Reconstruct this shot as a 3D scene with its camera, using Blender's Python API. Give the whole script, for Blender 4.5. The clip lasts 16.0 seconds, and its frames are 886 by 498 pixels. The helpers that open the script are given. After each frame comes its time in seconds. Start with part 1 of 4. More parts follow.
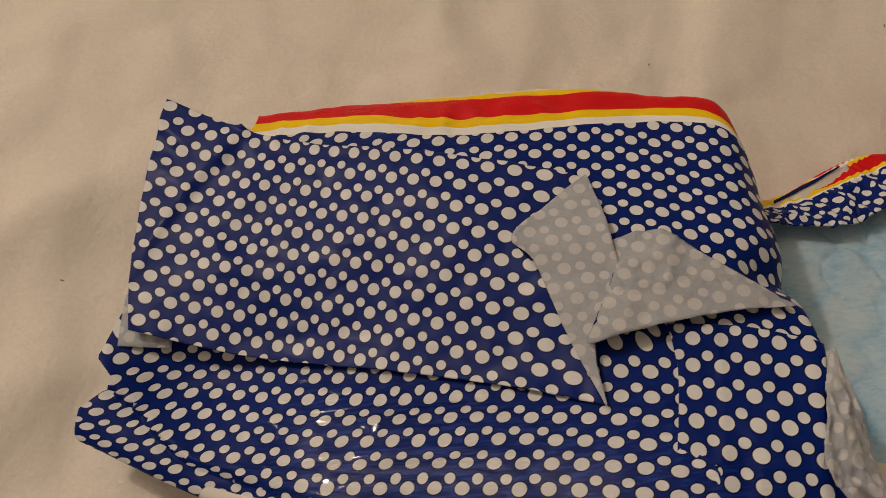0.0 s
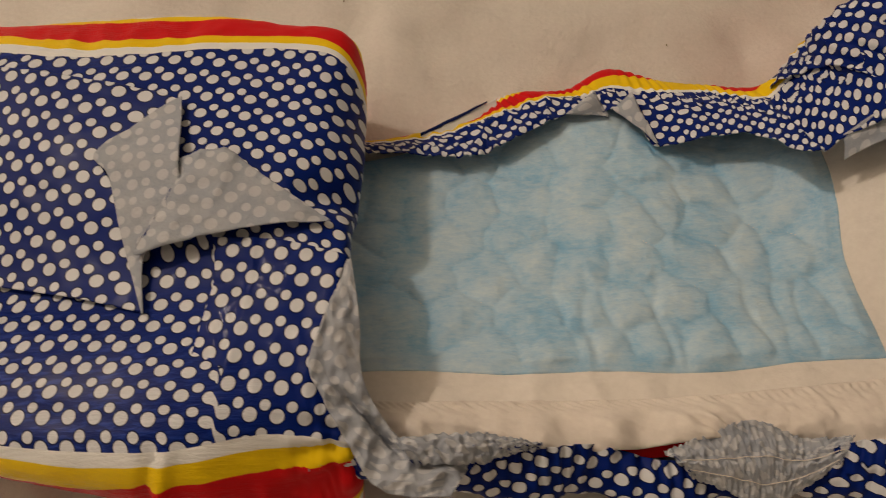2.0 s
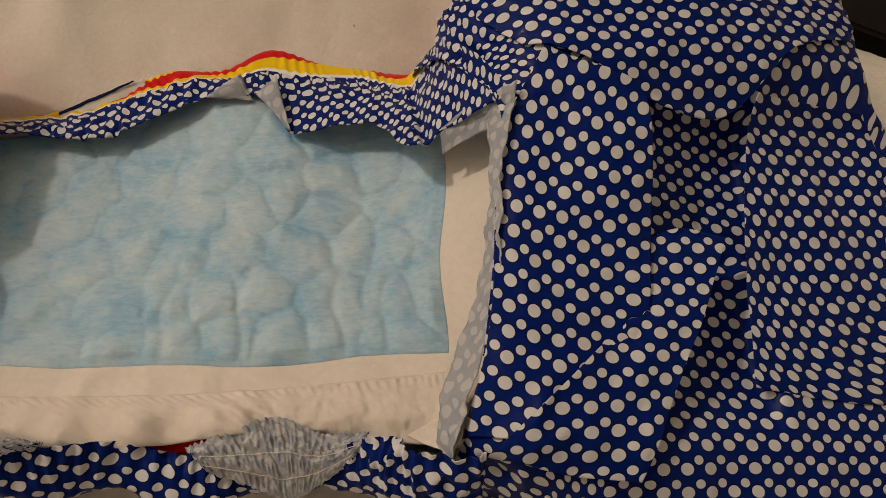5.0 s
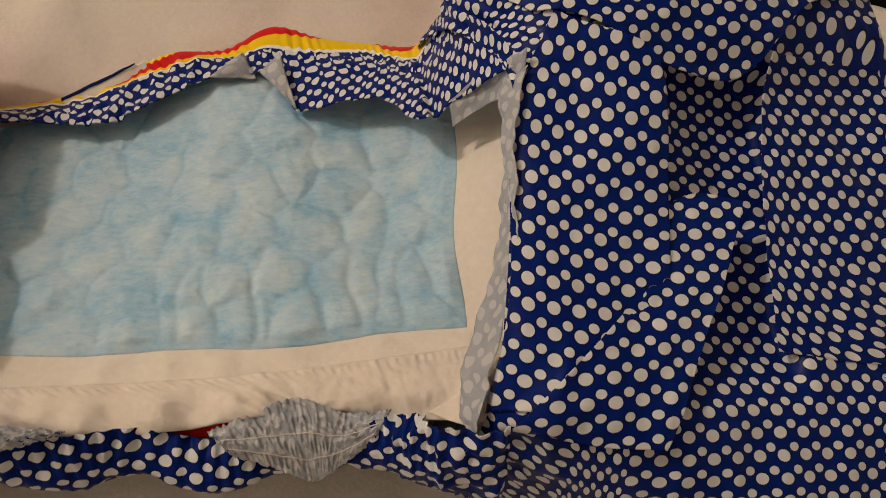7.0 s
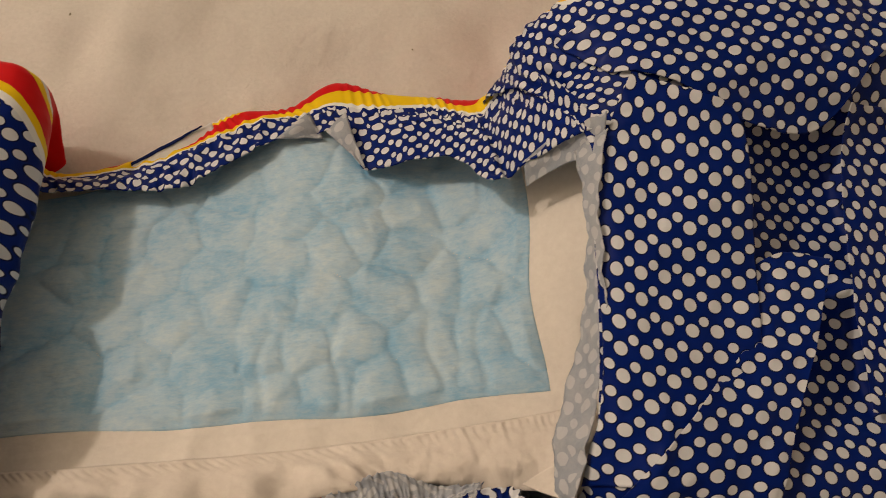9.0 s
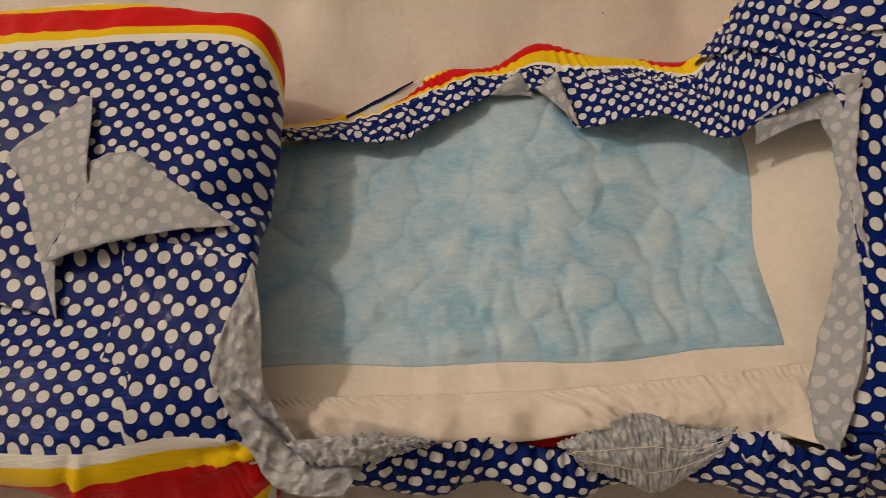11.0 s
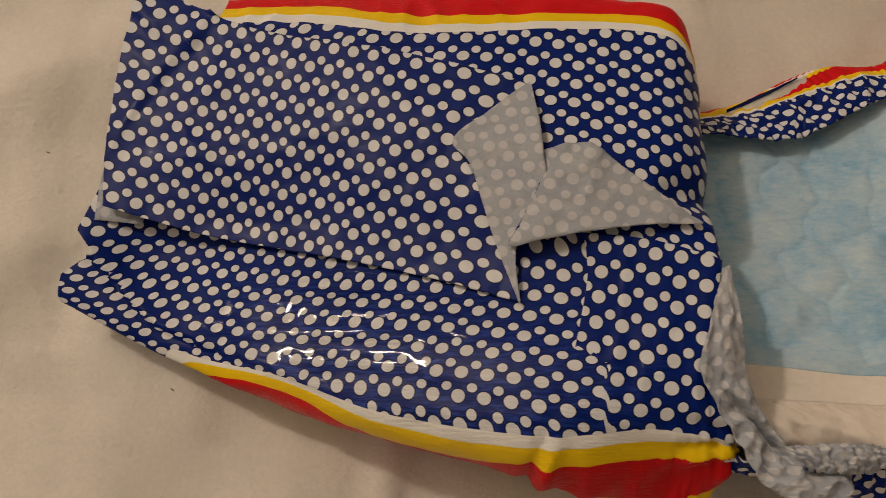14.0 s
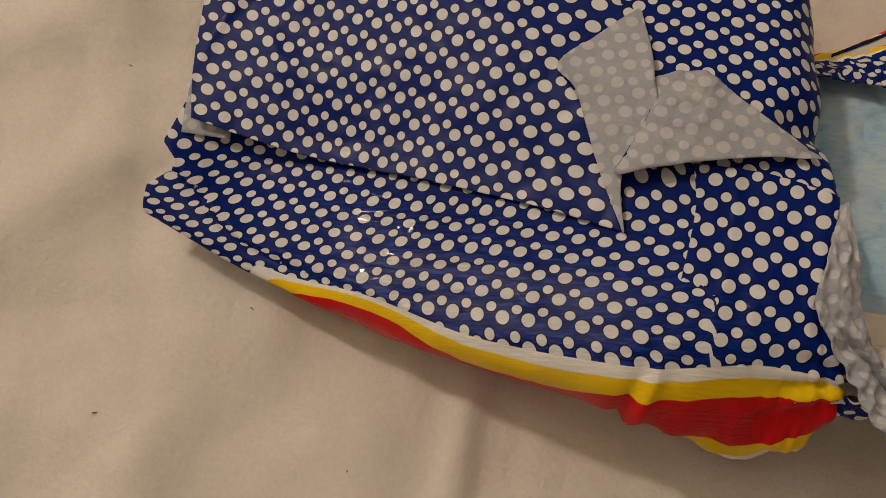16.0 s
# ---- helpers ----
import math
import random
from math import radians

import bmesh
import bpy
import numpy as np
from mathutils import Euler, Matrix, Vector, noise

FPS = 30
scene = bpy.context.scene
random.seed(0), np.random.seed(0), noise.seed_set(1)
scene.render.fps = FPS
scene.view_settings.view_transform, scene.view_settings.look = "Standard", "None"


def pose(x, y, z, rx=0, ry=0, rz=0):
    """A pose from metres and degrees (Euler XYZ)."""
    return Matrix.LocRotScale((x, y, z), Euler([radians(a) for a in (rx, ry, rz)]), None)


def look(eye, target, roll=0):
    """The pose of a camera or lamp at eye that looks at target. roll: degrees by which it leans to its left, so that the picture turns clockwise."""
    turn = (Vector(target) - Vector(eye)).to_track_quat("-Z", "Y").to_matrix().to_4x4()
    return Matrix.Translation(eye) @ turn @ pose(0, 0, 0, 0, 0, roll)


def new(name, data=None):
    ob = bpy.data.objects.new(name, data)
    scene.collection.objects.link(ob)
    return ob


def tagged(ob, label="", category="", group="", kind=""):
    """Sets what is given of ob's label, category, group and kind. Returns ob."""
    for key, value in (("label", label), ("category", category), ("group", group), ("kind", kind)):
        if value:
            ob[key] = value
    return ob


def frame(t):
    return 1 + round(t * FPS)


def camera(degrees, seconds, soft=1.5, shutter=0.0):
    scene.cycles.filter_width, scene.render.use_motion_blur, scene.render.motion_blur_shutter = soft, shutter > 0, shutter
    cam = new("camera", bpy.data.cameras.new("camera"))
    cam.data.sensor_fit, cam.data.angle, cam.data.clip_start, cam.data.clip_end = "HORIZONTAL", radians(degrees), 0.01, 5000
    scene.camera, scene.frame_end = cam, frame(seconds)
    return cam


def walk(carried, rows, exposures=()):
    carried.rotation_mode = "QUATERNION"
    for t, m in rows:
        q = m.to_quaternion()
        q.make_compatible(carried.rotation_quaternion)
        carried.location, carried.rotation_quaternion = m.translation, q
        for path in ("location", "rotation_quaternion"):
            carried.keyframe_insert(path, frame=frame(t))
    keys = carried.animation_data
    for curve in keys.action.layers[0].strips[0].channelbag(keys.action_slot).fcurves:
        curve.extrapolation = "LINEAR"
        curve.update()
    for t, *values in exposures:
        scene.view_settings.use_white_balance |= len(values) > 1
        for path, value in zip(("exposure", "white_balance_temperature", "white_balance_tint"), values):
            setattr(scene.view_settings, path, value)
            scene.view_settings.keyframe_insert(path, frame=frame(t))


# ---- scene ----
from mathutils.bvhtree import BVHTree

cam = camera(60.9, 16.0, soft=0.45, shutter=0.25)
PATH = [
    (0, (0.024, 0.021, 0.334), (0.064, 1.003, -1.408), 0.3),
    (0.5, (0.003, 0.011, 0.338), (0.116, 1.023, -1.384), 3.9),
    (1, (0.066, 0.012, 0.35), (0.241, 1.045, -1.354), 5.9),
    (1.5, (0.122, 0.005, 0.363), (0.308, 0.995, -1.365), 7.3),
    (2, (0.181, -0.008, 0.34), (0.34, 0.884, -1.443), 8.0),
    (2.5, (0.22, 0.0, 0.341), (0.344, 0.851, -1.465), 7.4),
    (3, (0.26, -0.006, 0.348), (0.419, 0.836, -1.459), 10.5),
    (3.5, (0.289, -0.001, 0.351), (0.526, 0.823, -1.456), 16.0),
    (4, (0.315, 0.001, 0.364), (0.621, 0.818, -1.436), 19.8),
    (4.5, (0.339, 0.003, 0.368), (0.656, 0.789, -1.444), 20.5),
    (4.7, (0.338, -0.001, 0.362), (0.654, 0.78, -1.452), 20.2),
    (6.8, (0.33, -0.004, 0.362), (0.625, 0.707, -1.484), 18.1),
    (7, (0.332, 0.0, 0.358), (0.632, 0.71, -1.488), 18.4),
    (7.5, (0.333, 0.032, 0.36), (0.612, 0.761, -1.481), 15.9),
    (8, (0.329, 0.048, 0.372), (0.599, 0.795, -1.463), 13.9),
    (8.2, (0.329, 0.038, 0.368), (0.595, 0.799, -1.462), 13.3),
    (10.3, (0.249, 0.02, 0.361), (0.45, 0.718, -1.502), 11.6),
    (10.5, (0.244, 0.02, 0.362), (0.419, 0.724, -1.501), 9.7),
    (11, (0.222, 0.015, 0.361), (0.363, 0.722, -1.504), 8.1),
    (11.5, (0.197, 0.008, 0.357), (0.296, 0.713, -1.512), 5.9),
    (12, (0.172, 0.004, 0.359), (0.244, 0.702, -1.513), 4.6),
    (12.5, (0.142, 0.016, 0.362), (0.186, 0.702, -1.516), 3.0),
    (13, (0.118, 0.026, 0.372), (0.133, 0.694, -1.513), 1.4),
    (13.5, (0.093, 0.024, 0.365), (0.084, 0.671, -1.528), 0.1),
    (14, (0.062, 0.028, 0.364), (0.025, 0.658, -1.534), -1.9),
    (14.5, (0.046, 0.025, 0.361), (-0.011, 0.649, -1.539), -2.9),
    (15, (0.032, 0.024, 0.361), (-0.037, 0.618, -1.548), -3.5),
    (15.5, (0.026, 0.015, 0.352), (-0.044, 0.577, -1.566), -3.4),
    (16, (0.029, 0.009, 0.351), (-0.05, 0.566, -1.568), -3.3),
]
walk(cam, [(t, look(eye, target, roll)) for t, eye, target, roll in PATH],
     exposures=[(0, -0.15), (2.5, -0.07), (4.5, -0.06), (7, 0.10), (8, 0.18), (10.5, 0.03), (12.5, -0.08), (14, -0.19), (16, -0.17)])

# ---- light ----
world = bpy.data.worlds.new("world")
scene.world = world
world.use_nodes = True
world.node_tree.nodes["Background"].inputs[0].default_value = (1.0, 0.78, 0.60, 1)
world.node_tree.nodes["Background"].inputs[1].default_value = 0.055

LAMP = (-1.33, 1.10, 1.90)
lamp_data = bpy.data.lights.new("lamp_light", "POINT")
lamp_data.energy, lamp_data.color, lamp_data.shadow_soft_size = 70.0, (1.0, 0.83, 0.67), 0.075
lamp_light = new("lamp_light", lamp_data)
lamp_light.location = LAMP


# ---- materials ----
def material(name):
    m = bpy.data.materials.new(name)
    m.use_nodes = True
    return m, m.node_tree, m.node_tree.nodes["Principled BSDF"]


def node(tree, kind, **values):
    n = tree.nodes.new(kind)
    for key, value in values.items():
        if key == "operation":
            n.operation = value
        elif key == "blend":
            n.data_type, n.blend_type = "RGBA", value
        elif key == "uv":
            n.uv_map = value
        elif key == "attr":
            n.attribute_name = value
    return n


def maths(tree, op, a, b=None, c=None):
    n = tree.nodes.new("ShaderNodeMath")
    n.operation = op
    for k, v in enumerate((a, b, c)):
        if v is None:
            continue
        if isinstance(v, (int, float)):
            n.inputs[k].default_value = v
        else:
            tree.links.new(v, n.inputs[k])
    return n.outputs[0]


def vec(tree, op, a, b=None):
    n = tree.nodes.new("ShaderNodeVectorMath")
    n.operation = op
    for k, v in enumerate((a, b)):
        if v is None:
            continue
        if isinstance(v, tuple):
            n.inputs[k].default_value = v
        else:
            tree.links.new(v, n.inputs[k])
    return n.outputs["Value"] if op == "LENGTH" else n.outputs["Vector"]


def blend(tree, fac, a, b, kind="MIX"):
    n = node(tree, "ShaderNodeMix", blend=kind)
    ins = [k for k in n.inputs if k.type == "RGBA"]
    fac_in = [k for k in n.inputs if k.name == "Factor" and k.type == "VALUE"][0]
    for socket, v in ((fac_in, fac), (ins[0], a), (ins[1], b)):
        if isinstance(v, tuple):
            socket.default_value = (*v, 1)
        elif isinstance(v, (int, float)):
            socket.default_value = v
        else:
            tree.links.new(v, socket)
    return [k for k in n.outputs if k.type == "RGBA"][0]


def grain(tree, coords, scale, detail=3.0, rough=0.55):
    n = tree.nodes.new("ShaderNodeTexNoise")
    n.inputs["Scale"].default_value, n.inputs["Detail"].default_value, n.inputs["Roughness"].default_value = scale, detail, rough
    tree.links.new(coords, n.inputs["Vector"])
    return n.outputs["Fac"]


def relief(tree, bsdf, height, strength, distance):
    n = tree.nodes.new("ShaderNodeBump")
    n.inputs["Strength"].default_value, n.inputs["Distance"].default_value = strength, distance
    tree.links.new(height, n.inputs["Height"])
    tree.links.new(n.outputs["Normal"], bsdf.inputs["Normal"])


def span(tree, value, low, high, a=0.0, b=1.0):
    n = tree.nodes.new("ShaderNodeMapRange")
    n.inputs["From Min"].default_value, n.inputs["From Max"].default_value = low, high
    n.inputs["To Min"].default_value, n.inputs["To Max"].default_value = a, b
    tree.links.new(value, n.inputs["Value"])
    return n.outputs["Result"]


PITCH = 0.0097  # the dots' square lattice, in metres


def dots(tree, grow=0.0):
    """Large dots on the corners of a square lattice and smaller ones in its middles, from the sheet's own print coordinates."""
    uv = node(tree, "ShaderNodeUVMap", uv="print").outputs[0]
    p = vec(tree, "MULTIPLY", uv, (1 / PITCH, 1 / PITCH, 0))

    def ring(sx, sy, radius):
        q = vec(tree, "ADD", p, (sx, sy, 0))
        d = vec(tree, "LENGTH", vec(tree, "MULTIPLY", vec(tree, "SUBTRACT", vec(tree, "FRACTION", q), (0.5, 0.5, 0)), (1, 1, 0)))
        return span(tree, d, radius + 0.012, radius - 0.012)
    return maths(tree, "MAXIMUM", ring(0.0, 0.0, 0.262 + grow), ring(-0.51, -0.37, 0.196 + grow))


def film(name, rough=0.40, fine=1.0, coat=0.42, gloss=0.065):
    m, tree, bsdf = material(name)
    dot, halo = dots(tree), dots(tree, 0.05)
    coords = node(tree, "ShaderNodeTexCoord").outputs["Object"]
    soft = grain(tree, coords, 22.0, 3.0)
    blue = blend(tree, soft, (0.0014, 0.0108, 0.122), (0.0028, 0.0190, 0.185))
    band = node(tree, "ShaderNodeUVMap", uv="band")
    split = tree.nodes.new("ShaderNodeSeparateXYZ")
    tree.links.new(band.outputs[0], split.inputs[0])
    gloss_streaks = grain(tree, vec(tree, "MULTIPLY", coords, (0.07, 1.0, 0.6)), 620.0, 3.0, 0.6)
    # streaky sheen painted into the colour: paler blue along the streaks
    blue = blend(tree, maths(tree, "MULTIPLY", span(tree, gloss_streaks, 0.47, 0.64, 0.0, 0.8), split.outputs[1]), blue, (0.022, 0.058, 0.34))
    colour = blend(tree, halo, blue, (0.001, 0.005, 0.045))
    colour = blend(tree, dot, colour, blend(tree, soft, (0.64, 0.645, 0.675), (0.71, 0.715, 0.74)))
    s = split.outputs[0]
    for edge, tone in ((0.0, (0.80, 0.79, 0.77)), (-0.0062, (0.85, 0.57, 0.008)), (-0.0135, (0.62, 0.008, 0.012)), (-0.034, (0.85, 0.57, 0.008)), (-0.041, (0.80, 0.79, 0.77)), (-0.047, (0.62, 0.008, 0.012))):
        colour = blend(tree, span(tree, s, edge + 0.00015, edge - 0.00015), colour, tone)
    tree.links.new(colour, bsdf.inputs["Base Color"])
    bsdf.inputs["Roughness"].default_value = rough
    tree.links.new(span(tree, grain(tree, coords, 60.0, 4.0), 0.3, 0.7, rough * 0.75, rough * 1.35), bsdf.inputs["Roughness"])
    bsdf.inputs["Specular IOR Level"].default_value = gloss
    bsdf.inputs["Coat Roughness"].default_value = 0.05
    tree.links.new(maths(tree, "ADD", maths(tree, "MULTIPLY", maths(tree, "POWER", split.outputs[1], 5.0), coat), coat * 0.02), bsdf.inputs["Coat Weight"])
    stretched = vec(tree, "MULTIPLY", coords, (0.35, 1.0, 1.0))
    height = maths(tree, "ADD", maths(tree, "MULTIPLY", grain(tree, stretched, 130.0, 4.0, 0.6), 0.5), grain(tree, coords, 45.0, 2.0))
    height = maths(tree, "ADD", height, maths(tree, "MULTIPLY", maths(tree, "MULTIPLY", gloss_streaks, split.outputs[1]), 13.0))
    crinkle = grain(tree, vec(tree, "MULTIPLY", coords, (0.22, 1.0, 0.8)), 330.0, 4.0, 0.65)
    height = maths(tree, "ADD", height, maths(tree, "MULTIPLY", maths(tree, "MULTIPLY", maths(tree, "ABSOLUTE", maths(tree, "SUBTRACT", crinkle, 0.5)), split.outputs[1]), -16.0))
    relief(tree, bsdf, height, 0.20 * fine, 0.002)
    return m


def lining_material():
    m, tree, bsdf = material("nonwoven_lining")
    coords = node(tree, "ShaderNodeTexCoord").outputs["Object"]
    fibres = grain(tree, coords, 520.0, 5.0, 0.7)
    cloudy = grain(tree, coords, 90.0, 3.0)
    base = blend(tree, fibres, (0.27, 0.30, 0.36), (0.42, 0.44, 0.49))
    colour = blend(tree, maths(tree, "MULTIPLY", dots(tree), 0.62), base, (0.62, 0.62, 0.63))
    colour = blend(tree, span(tree, cloudy, 0.4, 0.75, 0.0, 0.35), colour, (0.56, 0.55, 0.54))
    tree.links.new(colour, bsdf.inputs["Base Color"])
    bsdf.inputs["Roughness"].default_value = 0.75
    bsdf.inputs["Specular IOR Level"].default_value = 0.25
    relief(tree, bsdf, maths(tree, "ADD", fibres, maths(tree, "MULTIPLY", grain(tree, coords, 170.0, 3.0), 1.5)), 0.5, 0.0010)
    return m


def cloth(name, dark, light, scale, bump, nap=0.0):
    m, tree, bsdf = material(name)
    coords = node(tree, "ShaderNodeTexCoord").outputs["Object"]
    fine, broad = grain(tree, coords, scale, 5.0, 0.65), grain(tree, coords, scale / 22, 3.0)
    mixed = maths(tree, "ADD", maths(tree, "MULTIPLY", fine, 0.6), maths(tree, "MULTIPLY", broad, 0.4))
    tree.links.new(blend(tree, span(tree, mixed, 0.3, 0.7), dark, light), bsdf.inputs["Base Color"])
    bsdf.inputs["Roughness"].default_value = 0.92
    bsdf.inputs["Specular IOR Level"].default_value = 0.15
    tufts = maths(tree, "MULTIPLY", grain(tree, coords, scale * 0.36, 2.0, 0.5), nap)
    relief(tree, bsdf, maths(tree, "ADD", fine, tufts), bump, 0.002)
    return m


def pad_material():
    m, tree, bsdf = material("blue_topsheet")
    coords = node(tree, "ShaderNodeTexCoord").outputs["Object"]
    streak = grain(tree, vec(tree, "MULTIPLY", coords, (0.35, 1.0, 1.0)), 480.0, 5.0, 0.75)
    cloud = grain(tree, coords, 42.0, 4.0, 0.6)
    pillow = node(tree, "ShaderNodeUVMap", uv="band")
    split = tree.nodes.new("ShaderNodeSeparateXYZ")
    tree.links.new(pillow.outputs[0], split.inputs[0])
    mixed = maths(tree, "ADD", maths(tree, "MULTIPLY", cloud, 1.0), maths(tree, "ADD", maths(tree, "MULTIPLY", streak, 0.8), maths(tree, "MULTIPLY", split.outputs[0], 0.14)))
    colour = blend(tree, span(tree, mixed, 0.66, 1.22), (0.195, 0.455, 0.70), (0.565, 0.695, 0.78))
    tree.links.new(colour, bsdf.inputs["Base Color"])
    bsdf.inputs["Roughness"].default_value = 0.5
    bsdf.inputs["Specular IOR Level"].default_value = 0.3
    relief(tree, bsdf, maths(tree, "ADD", streak, maths(tree, "MULTIPLY", cloud, 2.0)), 0.38, 0.0012)
    return m


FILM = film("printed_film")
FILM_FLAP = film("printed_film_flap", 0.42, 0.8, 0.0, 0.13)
LINING = lining_material()
WHITE = cloth("white_nonwoven", (0.745, 0.685, 0.615), (0.855, 0.795, 0.725), 300.0, 0.18)
CUFF = cloth("cuff_nonwoven", (0.70, 0.625, 0.555), (0.83, 0.755, 0.68), 260.0, 0.22)
PAD = pad_material()
FLEECE = cloth("cream_fleece", (0.655, 0.610, 0.552), (0.775, 0.727, 0.668), 420.0, 0.42, 1.1)
TICKING = cloth("mattress_cloth", (0.55, 0.52, 0.47), (0.66, 0.63, 0.58), 200.0, 0.2)
CARPET = cloth("olive_carpet", (0.17, 0.14, 0.075), (0.27, 0.22, 0.125), 260.0, 0.6)
PAINT = cloth("wall_paint", (0.73, 0.70, 0.65), (0.79, 0.76, 0.71), 60.0, 0.05)
INK = cloth("dark_blue_ink", (0.004, 0.010, 0.06), (0.006, 0.014, 0.09), 120.0, 0.05)
BLACK = cloth("black_lacquer", (0.008, 0.007, 0.006), (0.015, 0.013, 0.011), 90.0, 0.05)


# ---- shaping ----
def spline(points, t):
    """Catmull-Rom through the points at t, an array from 0 to 1."""
    p = np.asarray(points, float)
    n = len(p) - 1
    k = np.clip((np.asarray(t) * n).astype(int), 0, n - 1)
    f = (np.asarray(t) * n - k)[..., None]
    a, b, c, d = p[np.maximum(k - 1, 0)], p[k], p[k + 1], p[np.minimum(k + 2, n)]
    return 0.5 * (2 * b + (c - a) * f + (2 * a - 5 * b + 4 * c - d) * f ** 2 + (3 * b - a - 3 * c + d) * f ** 3)


def loft(sections, na, nb):
    """A grid (na, nb, 3) through cross-sections of equally many points."""
    a, b = np.linspace(0, 1, na), np.linspace(0, 1, nb)
    lines = np.array([spline(s, b) for s in sections])
    return spline(lines.reshape(len(lines), -1), a).reshape(na, nb, 3)


def coons(back, front, left, right, na, nb):
    """A grid between four edges of places in the plan or in space: back and front run along x, left and right from back to front."""
    a, b = np.linspace(0, 1, na), np.linspace(0, 1, nb)
    k, f, l, r = spline(back, a), spline(front, a), spline(left, b), spline(right, b)
    A, B = a[:, None, None], b[None, :, None]
    ruled = (1 - B) * k[:, None] + B * f[:, None] + (1 - A) * l[None] + A * r[None]
    corner = (1 - A) * (1 - B) * k[0] + A * (1 - B) * k[-1] + (1 - A) * B * f[0] + A * B * f[-1]
    return ruled - corner


def normals(grid):
    n = np.cross(np.gradient(grid, axis=1), np.gradient(grid, axis=0))
    return n / np.maximum(np.linalg.norm(n, axis=-1, keepdims=True), 1e-12)


def lengths(grid):
    """Arc lengths along both ways of a grid."""
    u = np.concatenate([np.zeros((1, grid.shape[1])), np.cumsum(np.linalg.norm(np.diff(grid, axis=0), axis=-1), 0)])
    v = np.concatenate([np.zeros((grid.shape[0], 1)), np.cumsum(np.linalg.norm(np.diff(grid, axis=1), axis=-1), 1)], 1)
    return u, v


def rumple(grid, scale, amount, seed=0.0, stretch=(1, 1, 1)):
    """Uneven noise at each vertex, as a height."""
    s = np.array(stretch) * scale
    flat = grid.reshape(-1, 3) * s + seed
    return amount * np.array([noise.fractal(Vector(p), 0.6, 2.0, 4) for p in flat]).reshape(grid.shape[:2])


def creases(grid, scale, amount, seed=0.0, stretch=(1, 1, 1)):
    """Sharp-edged folds: ridged noise."""
    s = np.array(stretch) * scale
    flat = grid.reshape(-1, 3) * s + seed
    return amount * np.array([1 - 2.2 * abs(noise.noise(Vector(p))) for p in flat]).reshape(grid.shape[:2])


def part(name, me, parent=None, label=""):
    ob = new(name, me)
    if parent is not None:
        ob.parent = parent
        ob.matrix_parent_inverse = parent.matrix_world.inverted()
    return tagged(ob, label)


def lattice(grid, x0, s0, slope, across, along):
    """The film's print on a sheet: how many dots over and up each vertex lies, by polynomials in the plan (a steep part counts by its slope too)."""
    x, s = (grid[..., 0] - x0) * 10, (grid[..., 1] + slope * grid[..., 2] - s0) * 10
    powers = [(a, n - a) for n in range(4) for a in range(n, -1, -1)]
    return np.stack([sum(c * x ** a * s ** b for c, (a, b) in zip(k, powers)) for k in (across, along)], -1)


def joined(one, other, share):
    """Two prints of one film, brought together by whole dots where they meet."""
    meet = (share > 0.05) & (share < 0.95)
    step = np.round(np.median((one - other)[meet], axis=0))
    return one * (1 - share[..., None]) + (other + step) * share[..., None]


PRINT_FLAP = (-0.05, 0.21, 0.35, (5.027, 9.763, -1.1, 1.198, -0.804, 0.108, -1.191, 0.278, 0.143, -0.462), (-3.927, 1.986, 8.782, -0.247, -0.018, -0.489, 0.245, -0.213, -0.009, -0.153))
PRINT_LEFT_BACK = (0.13, 0.21, 0.0, (5.009, 9.739, -1.507, 0.495, -0.58, -0.357), (-1.798, 2.354, 8.925, 0.81, -1.338, -1.447))
PRINT_LEFT_FRONT = (0.02, 0.13, 0.8, (0.815, 10.088, -2.94, 0.035, 0.941, -2.19, -0.375, 0.099, -1.986, 9.942), (-2.002, -1.232, 11.919, -0.239, -0.949, 2.12, 0.464, 0.739, 2.327, -11.914))
PRINT_OVERLAP = (0.15, 0.15, 0.35, (2.339, 10.131, -1.4), (-0.436, 1.023, 9.403))
PRINT_PANEL = (0.43, 0.16, 0.35, (2.603, 10.353, -1.961, -1.913, 1.591, -0.706), (-3.214, 2.152, 9.045, -1.779, 1.203, -1.271))
PRINT_OUTER = (0.56, 0.15, 0.35, (2.165, 8.603, -0.001, -1.719, -0.026, -1.216, 5.067, 0.913, -2.534, 4.569), (-5.241, -0.275, 9.397, -0.313, -0.21, -0.229, 0.987, 0.413, -0.401, 1.341))
PRINT_DOME = (0.47, 0.24, 0.2, (3.162, 9.466, 1.639, -0.914, 1.201, 2.074), (-0.964, -1.681, 11.667, -0.204, -0.006, 2.304))
PRINT_DIAGONAL = (0.43, 0.09, 0.35, (3.564, 9.391, -0.79), (0.333, 0.187, 11.228))
PRINT_RIGHT_FRONT = (0.5, 0.07, 0.35, (2.58, 9.499, -0.116), (-0.527, 1.132, 11.225))


